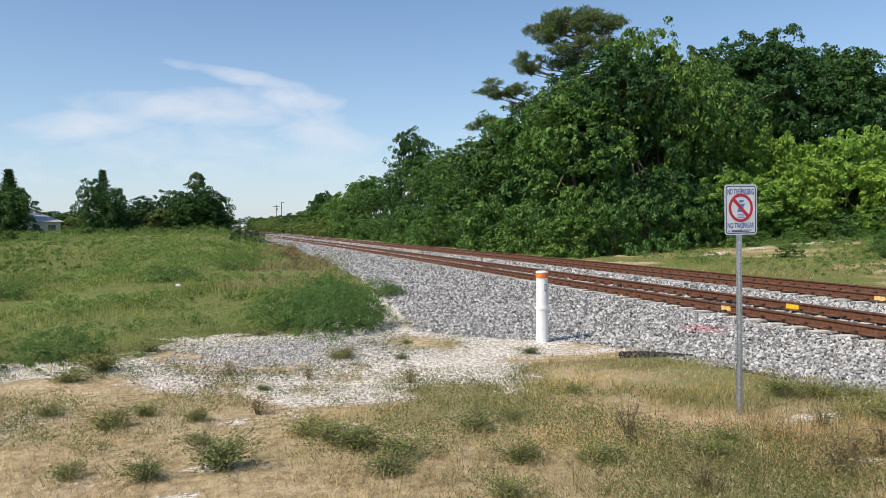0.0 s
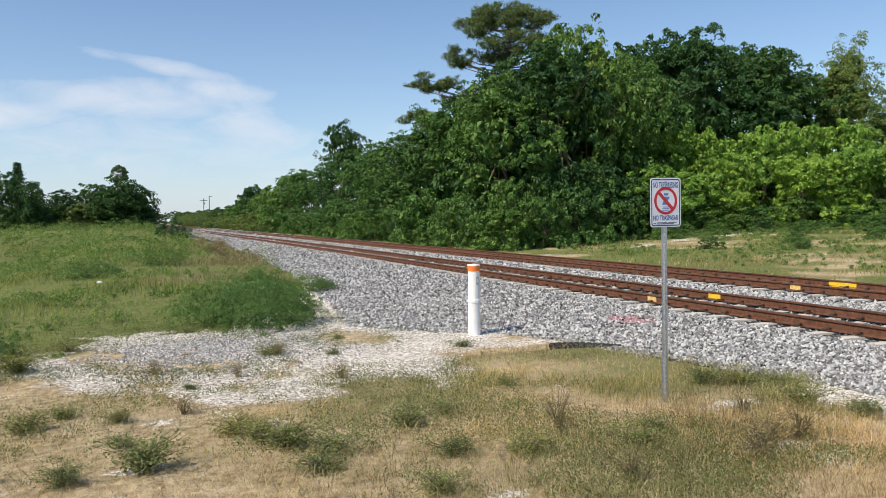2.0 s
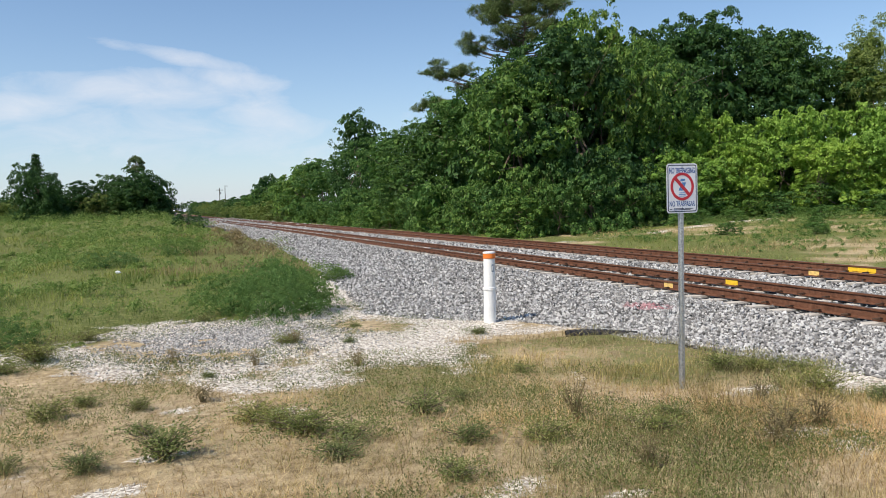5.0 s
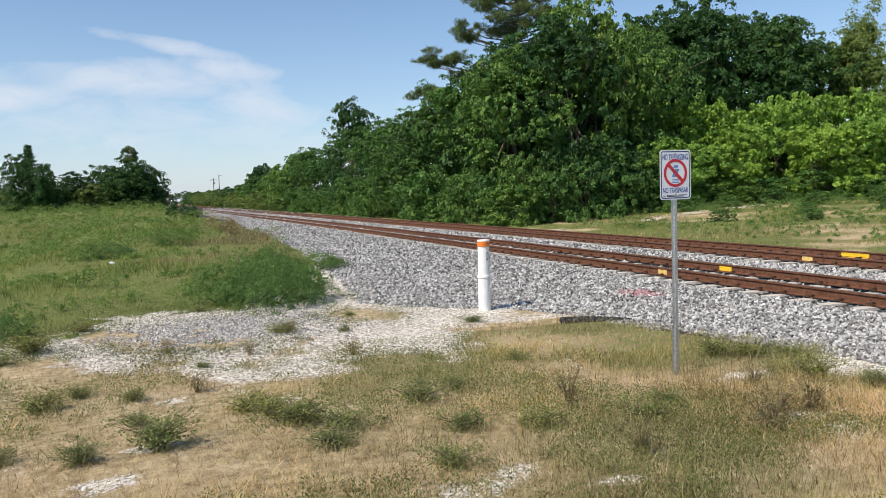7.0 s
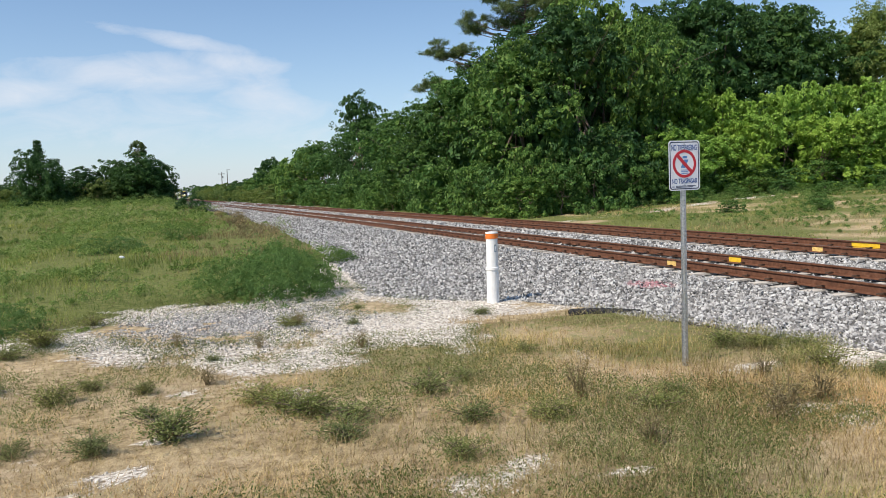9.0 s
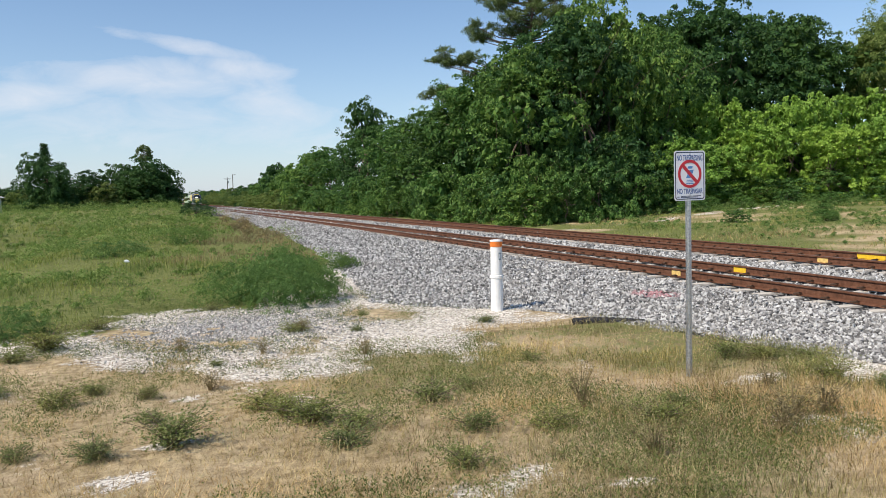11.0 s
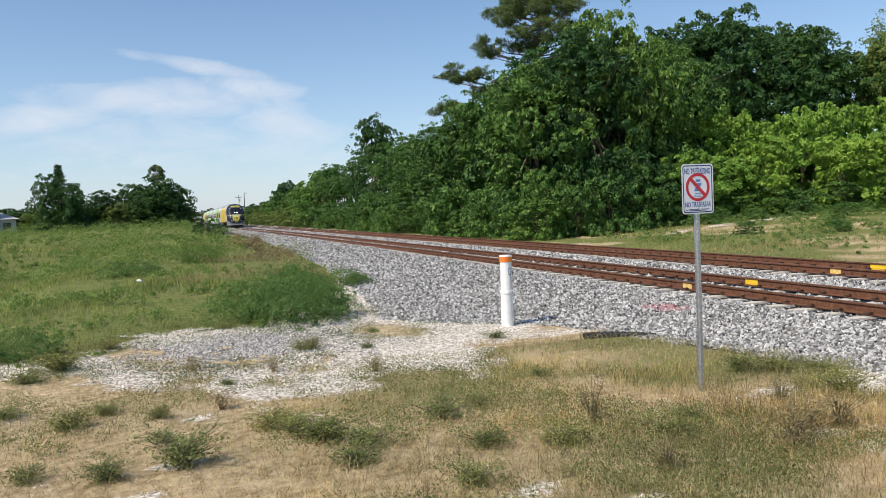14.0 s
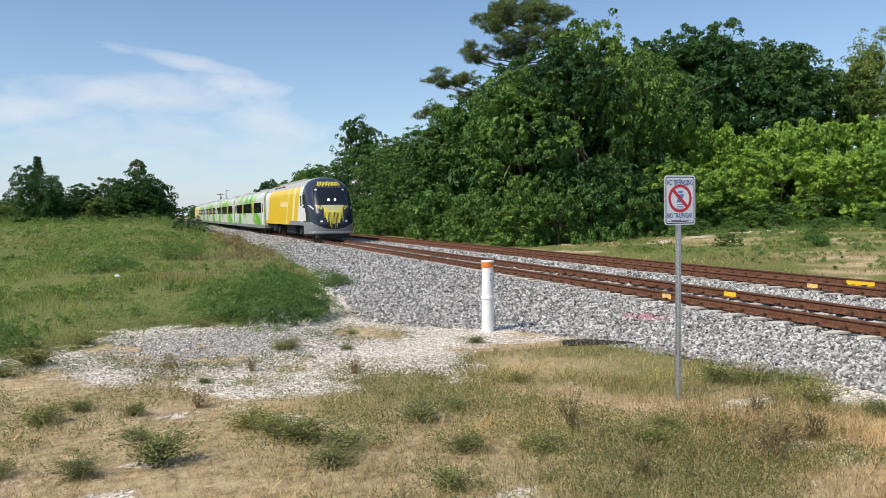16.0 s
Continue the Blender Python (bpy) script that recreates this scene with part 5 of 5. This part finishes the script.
def bogie(parent, y, wheel):
    b = part("bogie", bogie_mesh(), None, parent, at=pose(0, y, 0))
    for dy in (-1.35, 1.35):
        for s in (-1, 1):
            part("wheel", wheel, None, b, at=pose(s * 0.75, dy, 0.5, 0, 90, 0))
    return b


BOGIE = []


def bogie_mesh():
    if not BOGIE:
        bm = blank()
        for s in (-1, 1):
            box(bm, s * 1.05 - 0.09, s * 1.05 + 0.09, -1.9, 1.9, 0.55, 0.8, 0.04)
            for dy in (-1.35, 1.35):
                box(bm, s * 1.08 - 0.14, s * 1.08 + 0.14, dy - 0.22, dy + 0.22, 0.3, 0.68, 0.05)
            tube(bm, (s * 1.15, -0.35, 0.5), (s * 1.15, -0.35, 1.0), 0.14, 0.14, 10)
            tube(bm, (s * 1.15, 0.35, 0.5), (s * 1.15, 0.35, 1.0), 0.14, 0.14, 10)
        box(bm, -1.0, 1.0, -0.4, 0.4, 0.5, 0.85, 0.04)
        me = bpy.data.meshes.new("bogie")
        bm.to_mesh(me)
        bm.free()
        me.materials.append(M_T_UNDER)
        BOGIE.append(me)
    return BOGIE[0]


WHEEL = []


def wheel_mesh():
    if not WHEEL:
        bm = blank()
        lathe(bm, [(0.30, -0.07), (0.52, -0.065), (0.52, -0.045), (0.485, -0.04), (0.48, 0.065), (0.40, 0.07), (0.12, 0.05)], 20)
        me = bpy.data.meshes.new("wheel")
        bm.to_mesh(me)
        bm.free()
        me.materials.append(M_CLIP)
        WHEEL.append(me)
    return WHEEL[0]


def body_shell(length, w, z0, z_sh, z_top, front, paint, nz=26, ys_extra=()):
    """Body side, roof and ends: rows of height, stations of length. paint(x, y, z) gives the material slot."""
    zs = [z0 + (z_sh - z0) * i / 80 for i in range(81)] + [z_sh + (z_top - z_sh) * math.sin(math.pi / 2 * i / 9) for i in range(1, 10)]
    ys = sorted(set([0.0, 0.15, 0.35, 0.6, 0.9, 1.3, 1.8, 2.4] + list(np.arange(3.0, length, 0.25)) + [length] + list(ys_extra)))
    V, F, MI = [], [], []
    corner = 1.15 if front else 0.0
    for s in (-1, 1):
        base = len(V)
        for z in zs:
            hw = half_width(z, w, z_sh, z_top)
            f0 = (front_y(z) + corner) if front else 0.0
            for y in ys:
                yy = f0 + (length - f0) * (y / length)
                V.append((s * hw, yy, z))
        ny = len(ys)
        for i in range(len(zs) - 1):
            for j in range(ny - 1):
                a = base + i * ny + j
                q = (a, a + 1, a + 1 + ny, a + ny)
                F.append(q if s > 0 else q[::-1])
                c = [(V[q[0]][i_] + V[q[2]][i_]) / 2 for i_ in range(3)]
                MI.append(paint(*c))
    # face: rounded corners in plan
    us = [math.sin(math.pi / 2 * (i / 27 - 1)) for i in range(55)]
    for end in (0, 1):
        base = len(V)
        for z in zs:
            hw = half_width(z, w, z_sh, z_top)
            for u in us:
                if end == 0 and front:
                    yy = front_y(z) + corner * (1 - math.sqrt(max(0.0, 1 - abs(u) ** 3.2)))
                else:
                    yy = 0.0 if end == 0 else length
                V.append((u * hw, yy, z))
        nu = len(us)
        for i in range(len(zs) - 1):
            for j in range(nu - 1):
                a = base + i * nu + j
                q = (a, a + 1, a + 1 + nu, a + nu)
                F.append(q if end == 0 else q[::-1])
                c = [(V[q[0]][i_] + V[q[2]][i_]) / 2 for i_ in range(3)]
                MI.append(paint(*c))
    # floor
    base = len(V)
    V += [(-w + 0.05, (front_y(z0) + corner) if front else 0, z0), (w - 0.05, (front_y(z0) + corner) if front else 0, z0), (w - 0.05, length, z0), (-w + 0.05, length, z0)]
    if front:
        V[-4:] = [(vx, vy, 1.0) for vx, vy, _ in V[-4:]]
    F.append((base + 3, base + 2, base + 1, base))
    MI.append(1)
    return V, F, MI


def nose_point(u, z, w, z_sh, z_top, out=0.012):
    hw = half_width(z, w, z_sh, z_top)
    return (u * hw, front_y(z) + 1.15 * (1 - math.sqrt(max(0.0, 1 - abs(u) ** 3.2))) - out, z)


def nose_patch(u_of, z0, z1, nz=8, nu=8, out=0.014, thick=0.012):
    """A curved plate lying on the nose, from u_of(z) -> (u0, u1)."""
    bm = blank()
    lay = []
    for o in (out, out - thick):
        rows = []
        for i in range(nz + 1):
            z = z0 + (z1 - z0) * i / nz
            u0, u1 = u_of(z)
            rows.append([bm.verts.new(nose_point(u0 + (u1 - u0) * j / nu, z, 1.525, 3.1, 4.34, o)) for j in range(nu + 1)])
        lay.append(rows)
    A, B = lay
    for i in range(nz):
        for j in range(nu):
            bm.faces.new((A[i][j], A[i][j + 1], A[i + 1][j + 1], A[i + 1][j]))
    rim = [(0, j) for j in range(nu + 1)] + [(i, nu) for i in range(1, nz + 1)] + [(nz, j) for j in range(nu - 1, -1, -1)] + [(i, 0) for i in range(nz - 1, 0, -1)]
    for (i0, j0), (i1, j1) in zip(rim, rim[1:] + rim[:1]):
        bm.faces.new((A[i0][j0], B[i0][j0], B[i1][j1], A[i1][j1]))
    bmesh.ops.recalc_face_normals(bm, faces=bm.faces)
    return bm


def build_loco():
    L = 21.8
    loco = thing("locomotive", pose(0, 0, 0), "yellow and slate passenger locomotive with raked nose", "locomotive", "vehicles of the train")

    def paint(x, y, z):
        if z > 3.75 and y > 3.2:
            return 4
        if y < 3.0:
            # slate mask above a grey chin that sweeps up at both cheeks
            if z < 0.74 + 0.50 * min(1.0, abs(x) / 1.46) ** 2:
                return 3
            if y > 1.9 + 0.25 * (z - 1) and 1.3 < z < 2.2:
                return 2
            return 1
        lean = (2.0 - z) * 0.6
        if z < 1.0:
            return -1
        if z < 1.3 and y < 8.5 + lean:
            return 3
        if y < 5.0 + lean:
            return 2
        if 6.6 + lean < y < 7.5 + lean or 9.6 + lean < y < 10.0 + lean:
            return 6
        if y > 20.0 + lean and z > 1.3:
            return 5
        return 0
    V, F, MI = body_shell(L, 1.525, 0.42, 3.1, 4.34, True, paint)
    keep = [i for i, m_ in enumerate(MI) if m_ >= 0]
    F, MI = [F[i] for i in keep], [MI[i] for i in keep]
    body = part("body", mesh_np("body", V, F, [M_T_YELLOW, M_T_DARK, M_T_WHITE, M_T_GREY, M_T_ROOF, M_T_WHITE, M_T_PALE], MI), None, loco, "yellow flanks behind a slate grey cab")
    part("windshield", nose_patch(lambda z: (-0.74 + 0.05 * (3.4 - z) * -1, 0.74 - 0.05 * (3.4 - z) * -1), 2.42, 3.55), M_T_GLASS, loco, "dark raked windshield")
    part("chin_panel", nose_patch(lambda z: (-0.30 - 0.30 * (z - 1.7), 0.30 + 0.30 * (z - 1.7)), 1.9, 2.36), M_T_CHIN, loco, "pale lime panel")
    rnd = random.Random(5)
    for k in range(15):
        u = -0.40 + 0.057 * k + rnd.uniform(-0.008, 0.008)
        zb = 0.86 + 1.9 * max(0, abs(u) - 0.12) ** 1.1 + rnd.uniform(-0.10, 0.30)
        half = rnd.uniform(0.012, 0.024)
        part("stripe", nose_patch(lambda z: (u - half, u + half), zb, 1.97 + 0.5 * abs(u), 6, 2), M_T_LIME, loco, "lime drip stripe")
    for k in range(8):
        u = (0.50 + 0.065 * (k % 4)) * (-1 if k < 4 else 1)
        part("stripe", nose_patch(lambda z: (u - 0.014, u + 0.014), 2.05 + 0.05 * (k % 4), 2.34, 3, 2), M_T_LIME, loco, "lime drip stripe")
    for k in range(15):
        u = -0.56 + 0.08 * k
        part("stripe", nose_patch(lambda z: (u - 0.022, u + 0.022), 3.72 - (0.07 if k % 2 else 0), 3.98, 4, 2), M_T_LIME, loco, "lime roof stripe")
    for u in (-0.14, 0.14):
        bm = blank()
        lathe(bm, [(0.065, 0), (0.065, 0.02), (0.05, 0.03)], 14)
        p = nose_point(u, 2.72, 1.525, 3.1, 4.34, 0.02)
        part("headlight", bm, M_T_LIGHT, loco, "lit headlight", at=pose(p[0], p[1], p[2], 62, 0, 0))
    for u, z in ((-0.62, 3.42), (0.62, 3.42), (-0.55, 1.28), (0.55, 1.28)):
        part("marker_light", nose_patch(lambda z_: (u - 0.05, u + 0.05), z - 0.05, z + 0.05, 2, 2, 0.03, 0.03), M_T_WHITE, loco, "small unlit lamp")
    for sgn in (-1, 1):
        part("sweep_line", nose_patch(lambda z: tuple(sorted((sgn * (0.80 + 0.5 * (z - 2.1)), sgn * (0.86 + 0.5 * (z - 2.1))))), 2.1, 2.36, 4, 2), M_T_WHITE, loco, "thin white sweep line")
        part("light_pod", nose_patch(lambda z: tuple(sorted((sgn * 0.60, sgn * 0.74))), 1.2, 1.62, 3, 3), M_T_GLASS, loco, "dark light recess")
    part("chin", nose_patch(lambda z: (-0.97, 0.97), 0.48, 0.62, 2, 20, 0.03, 0.03), M_T_WHITE, loco, "pale chin edge")
    bm = blank()
    box(bm, -1.15, 1.15, 0.5, 1.0, 0.12, 0.5, 0.08)
    part("pilot", bm, M_T_UNDER, loco, "dark pilot plough")
    for s in (-1, 1):
        bm = blank()
        box(bm, s * 1.53 - 0.02, s * 1.53 + 0.02, 3.3, 3.95, 1.25, 3.2, 0.01)
        part("cab_door", bm, M_T_WHITE, loco)
        bm = blank()
        box(bm, s * 1.55 - 0.015, s * 1.55 + 0.015, 3.42, 3.83, 2.35, 3.05, 0.01)
        part("door_window", bm, M_T_GLASS, loco)
        bm = blank()
        box(bm, s * 1.535 - 0.012, s * 1.535 + 0.012, 2.55, 3.1, 2.45, 3.15, 0.01)
        part("side_window", bm, M_T_GLASS, loco)
        bm = blank()
        box(bm, s * 1.53 - 0.015, s * 1.53 + 0.015, 9.8, 13.0, 2.35, 2.75, 0.01)
        part("emblem", bm, M_T_PALE, loco, "pale emblem bar")
        bm = blank()
        for y0 in (12.5, 14.5, 16.5):
            box(bm, s * 1.2 - 0.02, s * 1.2 + 0.02, y0, y0 + 1.4, 3.85, 4.05, 0.01)
        part("roof_grille", bm, M_T_UNDER, loco)
    bm = blank()
    box(bm, -1.1, 1.1, 8.5, 12.8, 0.3, 1.0, 0.1)
    part("fuel_tank", bm, M_T_UNDER, loco, "dark fuel tank")
    bm = blank()
    box(bm, -0.7, 0.7, 6.5, 18.5, 4.25, 4.37, 0.03)
    part("roof_hatch", bm, M_T_ROOF, loco)
    bm = blank()
    box(bm, -1.0, 1.0, L, L + 0.35, 0.9, 3.7, 0.05)
    part("gangway", bm, M_T_UNDER, loco, "black gangway bellows")
    for y in (4.6, 17.4):
        bogie(loco, y, wheel_mesh())
    return loco


def build_coach():
    L = 25.6
    coach = thing("passenger_coach", pose(0, 0, 0), "silver-white passenger coach with green and lime fields", "coach", "vehicles of the train")

    def paint(x, y, z):
        if z > 3.85:
            return 1
        if z < 0.8:
            return 2
        return 0
    V, F, MI = body_shell(L, 1.56, 0.5, 3.15, 4.25, False, paint)
    part("body", mesh_np("body", V, F, [M_T_SIDE, M_T_ROOF, M_T_GREY], MI), None, coach)
    for s in (-1, 1):
        for k in range(11):
            y0 = 2.15 + k * 1.95
            bm = blank()
            box(bm, s * 1.565 - 0.015, s * 1.565 + 0.015, y0, y0 + 1.86, 1.95, 2.95, 0.01)
            part("window", bm, M_T_GLASS, coach, "dark tinted window")
        for y0 in (7.2, 7.9, 8.6, 16.4, 17.1):
            bm = blank()
            box(bm, s * 1.585 - 0.006, s * 1.585 + 0.006, y0, y0 + 0.32, 1.95, 2.95)
            part("window_stripe", bm, M_T_LIME, coach, "lime stripe over the windows")
        for y0 in (0.6, L - 1.75):
            bm = blank()
            box(bm, s * 1.565 - 0.018, s * 1.565 + 0.018, y0, y0 + 1.05, 0.9, 3.0, 0.01)
            d = part("door", bm, M_T_WHITE, coach)
            bm = blank()
            box(bm, s * 1.585 - 0.012, s * 1.585 + 0.012, y0 + 0.25, y0 + 0.8, 2.0, 2.85, 0.01)
            part("door_window", bm, M_T_GLASS, d)
    bm = blank()
    box(bm, -1.2, 1.2, 6.6, 19.0, 0.28, 0.62, 0.06)
    part("equipment_box", bm, M_T_UNDER, coach)
    bm = blank()
    box(bm, -0.8, 0.8, 3, 8, 4.12, 4.27, 0.03)
    box(bm, -0.8, 0.8, 17, 22, 4.12, 4.27, 0.03)
    part("air_conditioner", bm, M_T_ROOF, coach)
    for y0, y1 in ((-0.35, 0), (L, L + 0.35)):
        bm = blank()
        box(bm, -1.25, 1.25, y0, y1, 0.8, 3.9, 0.05)
        part("gangway", bm, M_T_UNDER, coach, "black gangway bellows")
    for y in (3.4, L - 3.4):
        bogie(coach, y, wheel_mesh())
    return coach


TRAIN = []


def build_train():
    loco, coach = build_loco(), build_coach()
    coach.scale = (1.06, 1.06, 1.06)
    TRAIN.append((loco, 0.0, 23.1, 0))
    off = 23.8
    for i in range(4):
        c = coach if i == 0 else copy_thing(coach, pose(0, 0, 0))
        TRAIN.append((c, off, 27.1, 0))
        off += 27.8
    loco.scale = (1.06, 1.06, 1.06)
    rear = copy_thing(loco, pose(0, 0, 0))
    TRAIN.append((rear, off, 23.1, 180))


build_train()


def motions():
    """The train runs along the near track towards the viewer."""
    for ob, off, length, turn in TRAIN:
        rows = []
        for t in range(0, 17):
            y0 = NOSE_END + SPEED * (16 - t) + off
            y1 = y0 + length
            x0, x1 = NEAR_TRACK + float(track_shift(y0 + 3)), NEAR_TRACK + float(track_shift(y1 - 3))
            yaw = -math.degrees(math.atan2(x1 - x0, length - 6))
            if turn:
                m = pose(x1, y1, 0, 0, 0, yaw + 180)
            else:
                m = pose(x0, y0, 0, 0, 0, yaw)
            rows.append((t, m))
        walk(ob, rows)


# ---- small things along the line ----
M_TIMBER = plain("grey_timber", (0.10, 0.085, 0.07), 0.9, 0, 0.4, 8, 0.5)
M_WALL = plain("pale_house_wall", (0.42, 0.43, 0.43), 0.85, 0, 0.08, 1)
M_ROOFING = plain("grey_roofing", (0.38, 0.38, 0.40), 0.85, 0, 0.15, 2)
M_HOUSE_GLASS = plain("house_glass", (0.03, 0.035, 0.04), 0.1, 0, 0.1, 2)


def build_culvert_edge():
    """The dark lip of a buried black pipe at the foot of the ballast."""
    x, y = 7.2, 11.75
    t = thing("black_pipe", pose(x, y, float(ground_z(x, y)) - 0.025, 0, 2, -22), "black plastic drain pipe half buried beside the ballast", "pipe")
    bm = blank()
    rings = []
    for k in range(24):
        f = k / 23
        cx = (f - 0.5) * 1.25
        r = 0.085 + (0.012 if k % 2 else 0.0)
        rings.append([bm.verts.new((cx, 0.04 * math.sin(f * 5) + r * math.cos(a), 0.02 * math.sin(f * 3) + r * math.sin(a))) for a in [2 * math.pi * i / 12 for i in range(12)]])
    for a, b in zip(rings, rings[1:]):
        for j in range(12):
            bm.faces.new((a[j], a[(j + 1) % 12], b[(j + 1) % 12], b[j]))
    bmesh.ops.recalc_face_normals(bm, faces=bm.faces)
    part("pipe_body", bm, M_BLACKPIPE, t)


build_culvert_edge()


def build_white_stake():
    t = thing("white_stake", pose(21.9, 62.3, float(ground_z(21.9, 62.3)), 0, -3, 0), "short white marker stake at the wood's edge", "stake")
    bm = blank()
    box(bm, -0.06, 0.06, -0.05, 0.05, -0.3, 1.12, 0.012)
    part("stake", bm, M_PVC, t)


build_white_stake()


def build_litter():
    x, y = -1.55, 29.0
    bm = blank()
    bmesh.ops.create_icosphere(bm, subdivisions=2, radius=0.075)
    for v in bm.verts:
        v.co = Vector((v.co.x * 1.3, v.co.y, v.co.z * 0.7)) * (1 + 0.5 * (noise.noise(v.co * 14)))
    me = bpy.data.meshes.new("litter")
    bm.to_mesh(me)
    bm.free()
    me.materials.append(M_PVC)
    ob = new("litter", me)
    ob.matrix_basis = pose(x, y, float(ground_z(x, y)) + 0.30)
    tagged(ob, "crumpled white plastic bag lying in the weeds", "litter")


build_litter()


def build_utility_poles():
    for x, y, h, arm in ((20.6, 300.0, 10.2, True), (22.6, 300.0, 11.2, False)):
        t = thing("utility_pole", pose(x, y, 0.0, 0, 0.8, 0), "weathered wooden utility pole above the hedge", "utility pole", "utility poles")
        bm = blank()
        tube(bm, (0, 0, -1), (0, 0, h), 0.17, 0.12, 8)
        part("pole", bm, M_TIMBER, t)
        bm = blank()
        if arm:
            box(bm, -1.3, 1.3, -0.08, 0.08, h - 0.75, h - 0.55, 0.02)
            part("crossarm", bm, M_TIMBER, t)
            bm = blank()
            lathe(bm, [(0.22, h - 2.2), (0.24, h - 2.1), (0.24, h - 1.5), (0.2, h - 1.4)], 10)
            part("transformer", bm, M_T_GREY, t, at=pose(0.32, 0, 0))
        else:
            box(bm, 0.0, 1.1, -0.07, 0.07, h - 0.25, h - 0.08, 0.02)
            part("lamp_arm", bm, M_TIMBER, t)


build_utility_poles()


def build_house():
    hx, hy = -32.5, 150.0
    z = float(ground_z(hx, hy))
    t = thing("house", pose(hx, hy, z - 0.1, 0, 0, 12), "low pale house with a grey hipped roof among trees", "house")
    bm = blank()
    box(bm, -5, 5, -4, 4, -0.3, 2.6)
    part("wall", bm, M_WALL, t)
    bm = blank()
    a = [bm.verts.new(p) for p in ((-5.6, -4.6, 2.6), (5.6, -4.6, 2.6), (5.6, 4.6, 2.6), (-5.6, 4.6, 2.6))]
    b = [bm.verts.new(p) for p in ((-1.6, 0, 4.3), (1.6, 0, 4.3))]
    bm.faces.new((a[0], a[1], b[1], b[0]))
    bm.faces.new((a[1], a[2], b[1]))
    bm.faces.new((a[2], a[3], b[0], b[1]))
    bm.faces.new((a[3], a[0], b[0]))
    bm.faces.new(a[::-1])
    part("roof", bm, M_ROOFING, t)
    for x0 in (-4.7, 0.6, 3.0):
        bm = blank()
        box(bm, x0, x0 + 1.3, -4.06, -3.98, 0.9, 2.1, 0.02)
        w = part("window", bm, M_WALL, t)
        bm = blank()
        box(bm, x0 + 0.08, x0 + 1.22, -4.10, -4.05, 0.98, 2.02)
        part("pane", bm, M_HOUSE_GLASS, w)
    bm = blank()
    box(bm, -3.2, -0.3, -4.08, -3.98, 0.0, 2.2, 0.02)
    part("garage_door", bm, M_PVC, t)


build_house()


def build_norfolk_pines():
    """Tall tiered conifers behind the far trees."""
    def one(seed, h, w):
        rng = np.random.default_rng(seed)
        t = thing("norfolk_pine", pose(0, 0, 0), "tall tiered conifer behind the far trees", "tree")
        bm = blank()
        tube(bm, (0, 0, -0.3), (0, 0, h), 0.25, 0.04, 7)
        C, N = [], []
        z = h * 0.25
        while z < h:
            L = w * 0.5 * (1 - (z - h * 0.25) / (h * 0.78)) + 0.15
            for k in range(7):
                a = 2 * math.pi * (k + rng.random() * 0.3) / 7
                e = Vector((math.cos(a) * L, math.sin(a) * L, z + L * 0.18))
                tube(bm, (0, 0, z), e, 0.05, 0.02, 4, False)
                for q in np.linspace(0.2, 1, 6):
                    C.append((e.x * q, e.y * q, z + (e.z - z) * q))
                    N.append((math.cos(a), math.sin(a), 0.2))
            z += h * 0.055
        part("trunk", bm, M_BARK, t)
        V, F = leaf_cloud(rng, np.array(C), np.array(N), 12, 0.22, 0.45, 0.5, 0.3)
        part("crown", mesh_np("crown", V, F, [M_LEAF_DARK]), None, t)
        return t
    a = one(301, 13.5, 5.0)
    a.matrix_basis = pose(-23.5, 175, float(ground_z(-23.5, 175)))
    b = one(302, 11.5, 5.0)
    b.matrix_basis = pose(-34.3, 146, float(ground_z(-34.3, 146)))


build_norfolk_pines()


def build_single_stones():
    """The loose stones nearest to the open ground, each on its own."""
    rng = np.random.default_rng(71)
    kinds = []
    for k in range(8):
        bm = blank()
        bmesh.ops.create_icosphere(bm, subdivisions=1, radius=1.0)
        for v in bm.verts:
            v.co = Vector(v.co) * rng.uniform(0.68, 1.2)
            v.co.z *= 0.75
        me = bpy.data.meshes.new("stone")
        bm.to_mesh(me)
        bm.free()
        me.materials.append(M_ONESTONE)
        kinds.append(me)
    for k in range(300):
        y = rng.uniform(7.6, 13.2)
        x = float(toe(y)) + 0.15 + rng.random() * (9.7 - float(toe(y)))
        q = rng.uniform(0.034, 0.056)
        m = pose(x, y, float(ballast_z(x, y)) + q * 0.6, rng.uniform(-30, 30), rng.uniform(-30, 30), rng.uniform(0, 360)) @ Matrix.Diagonal((q, q * rng.uniform(0.7, 1.1), q, 1))
        part("stone", kinds[k % 8], None, ballast, at=m)


build_single_stones()
motions()
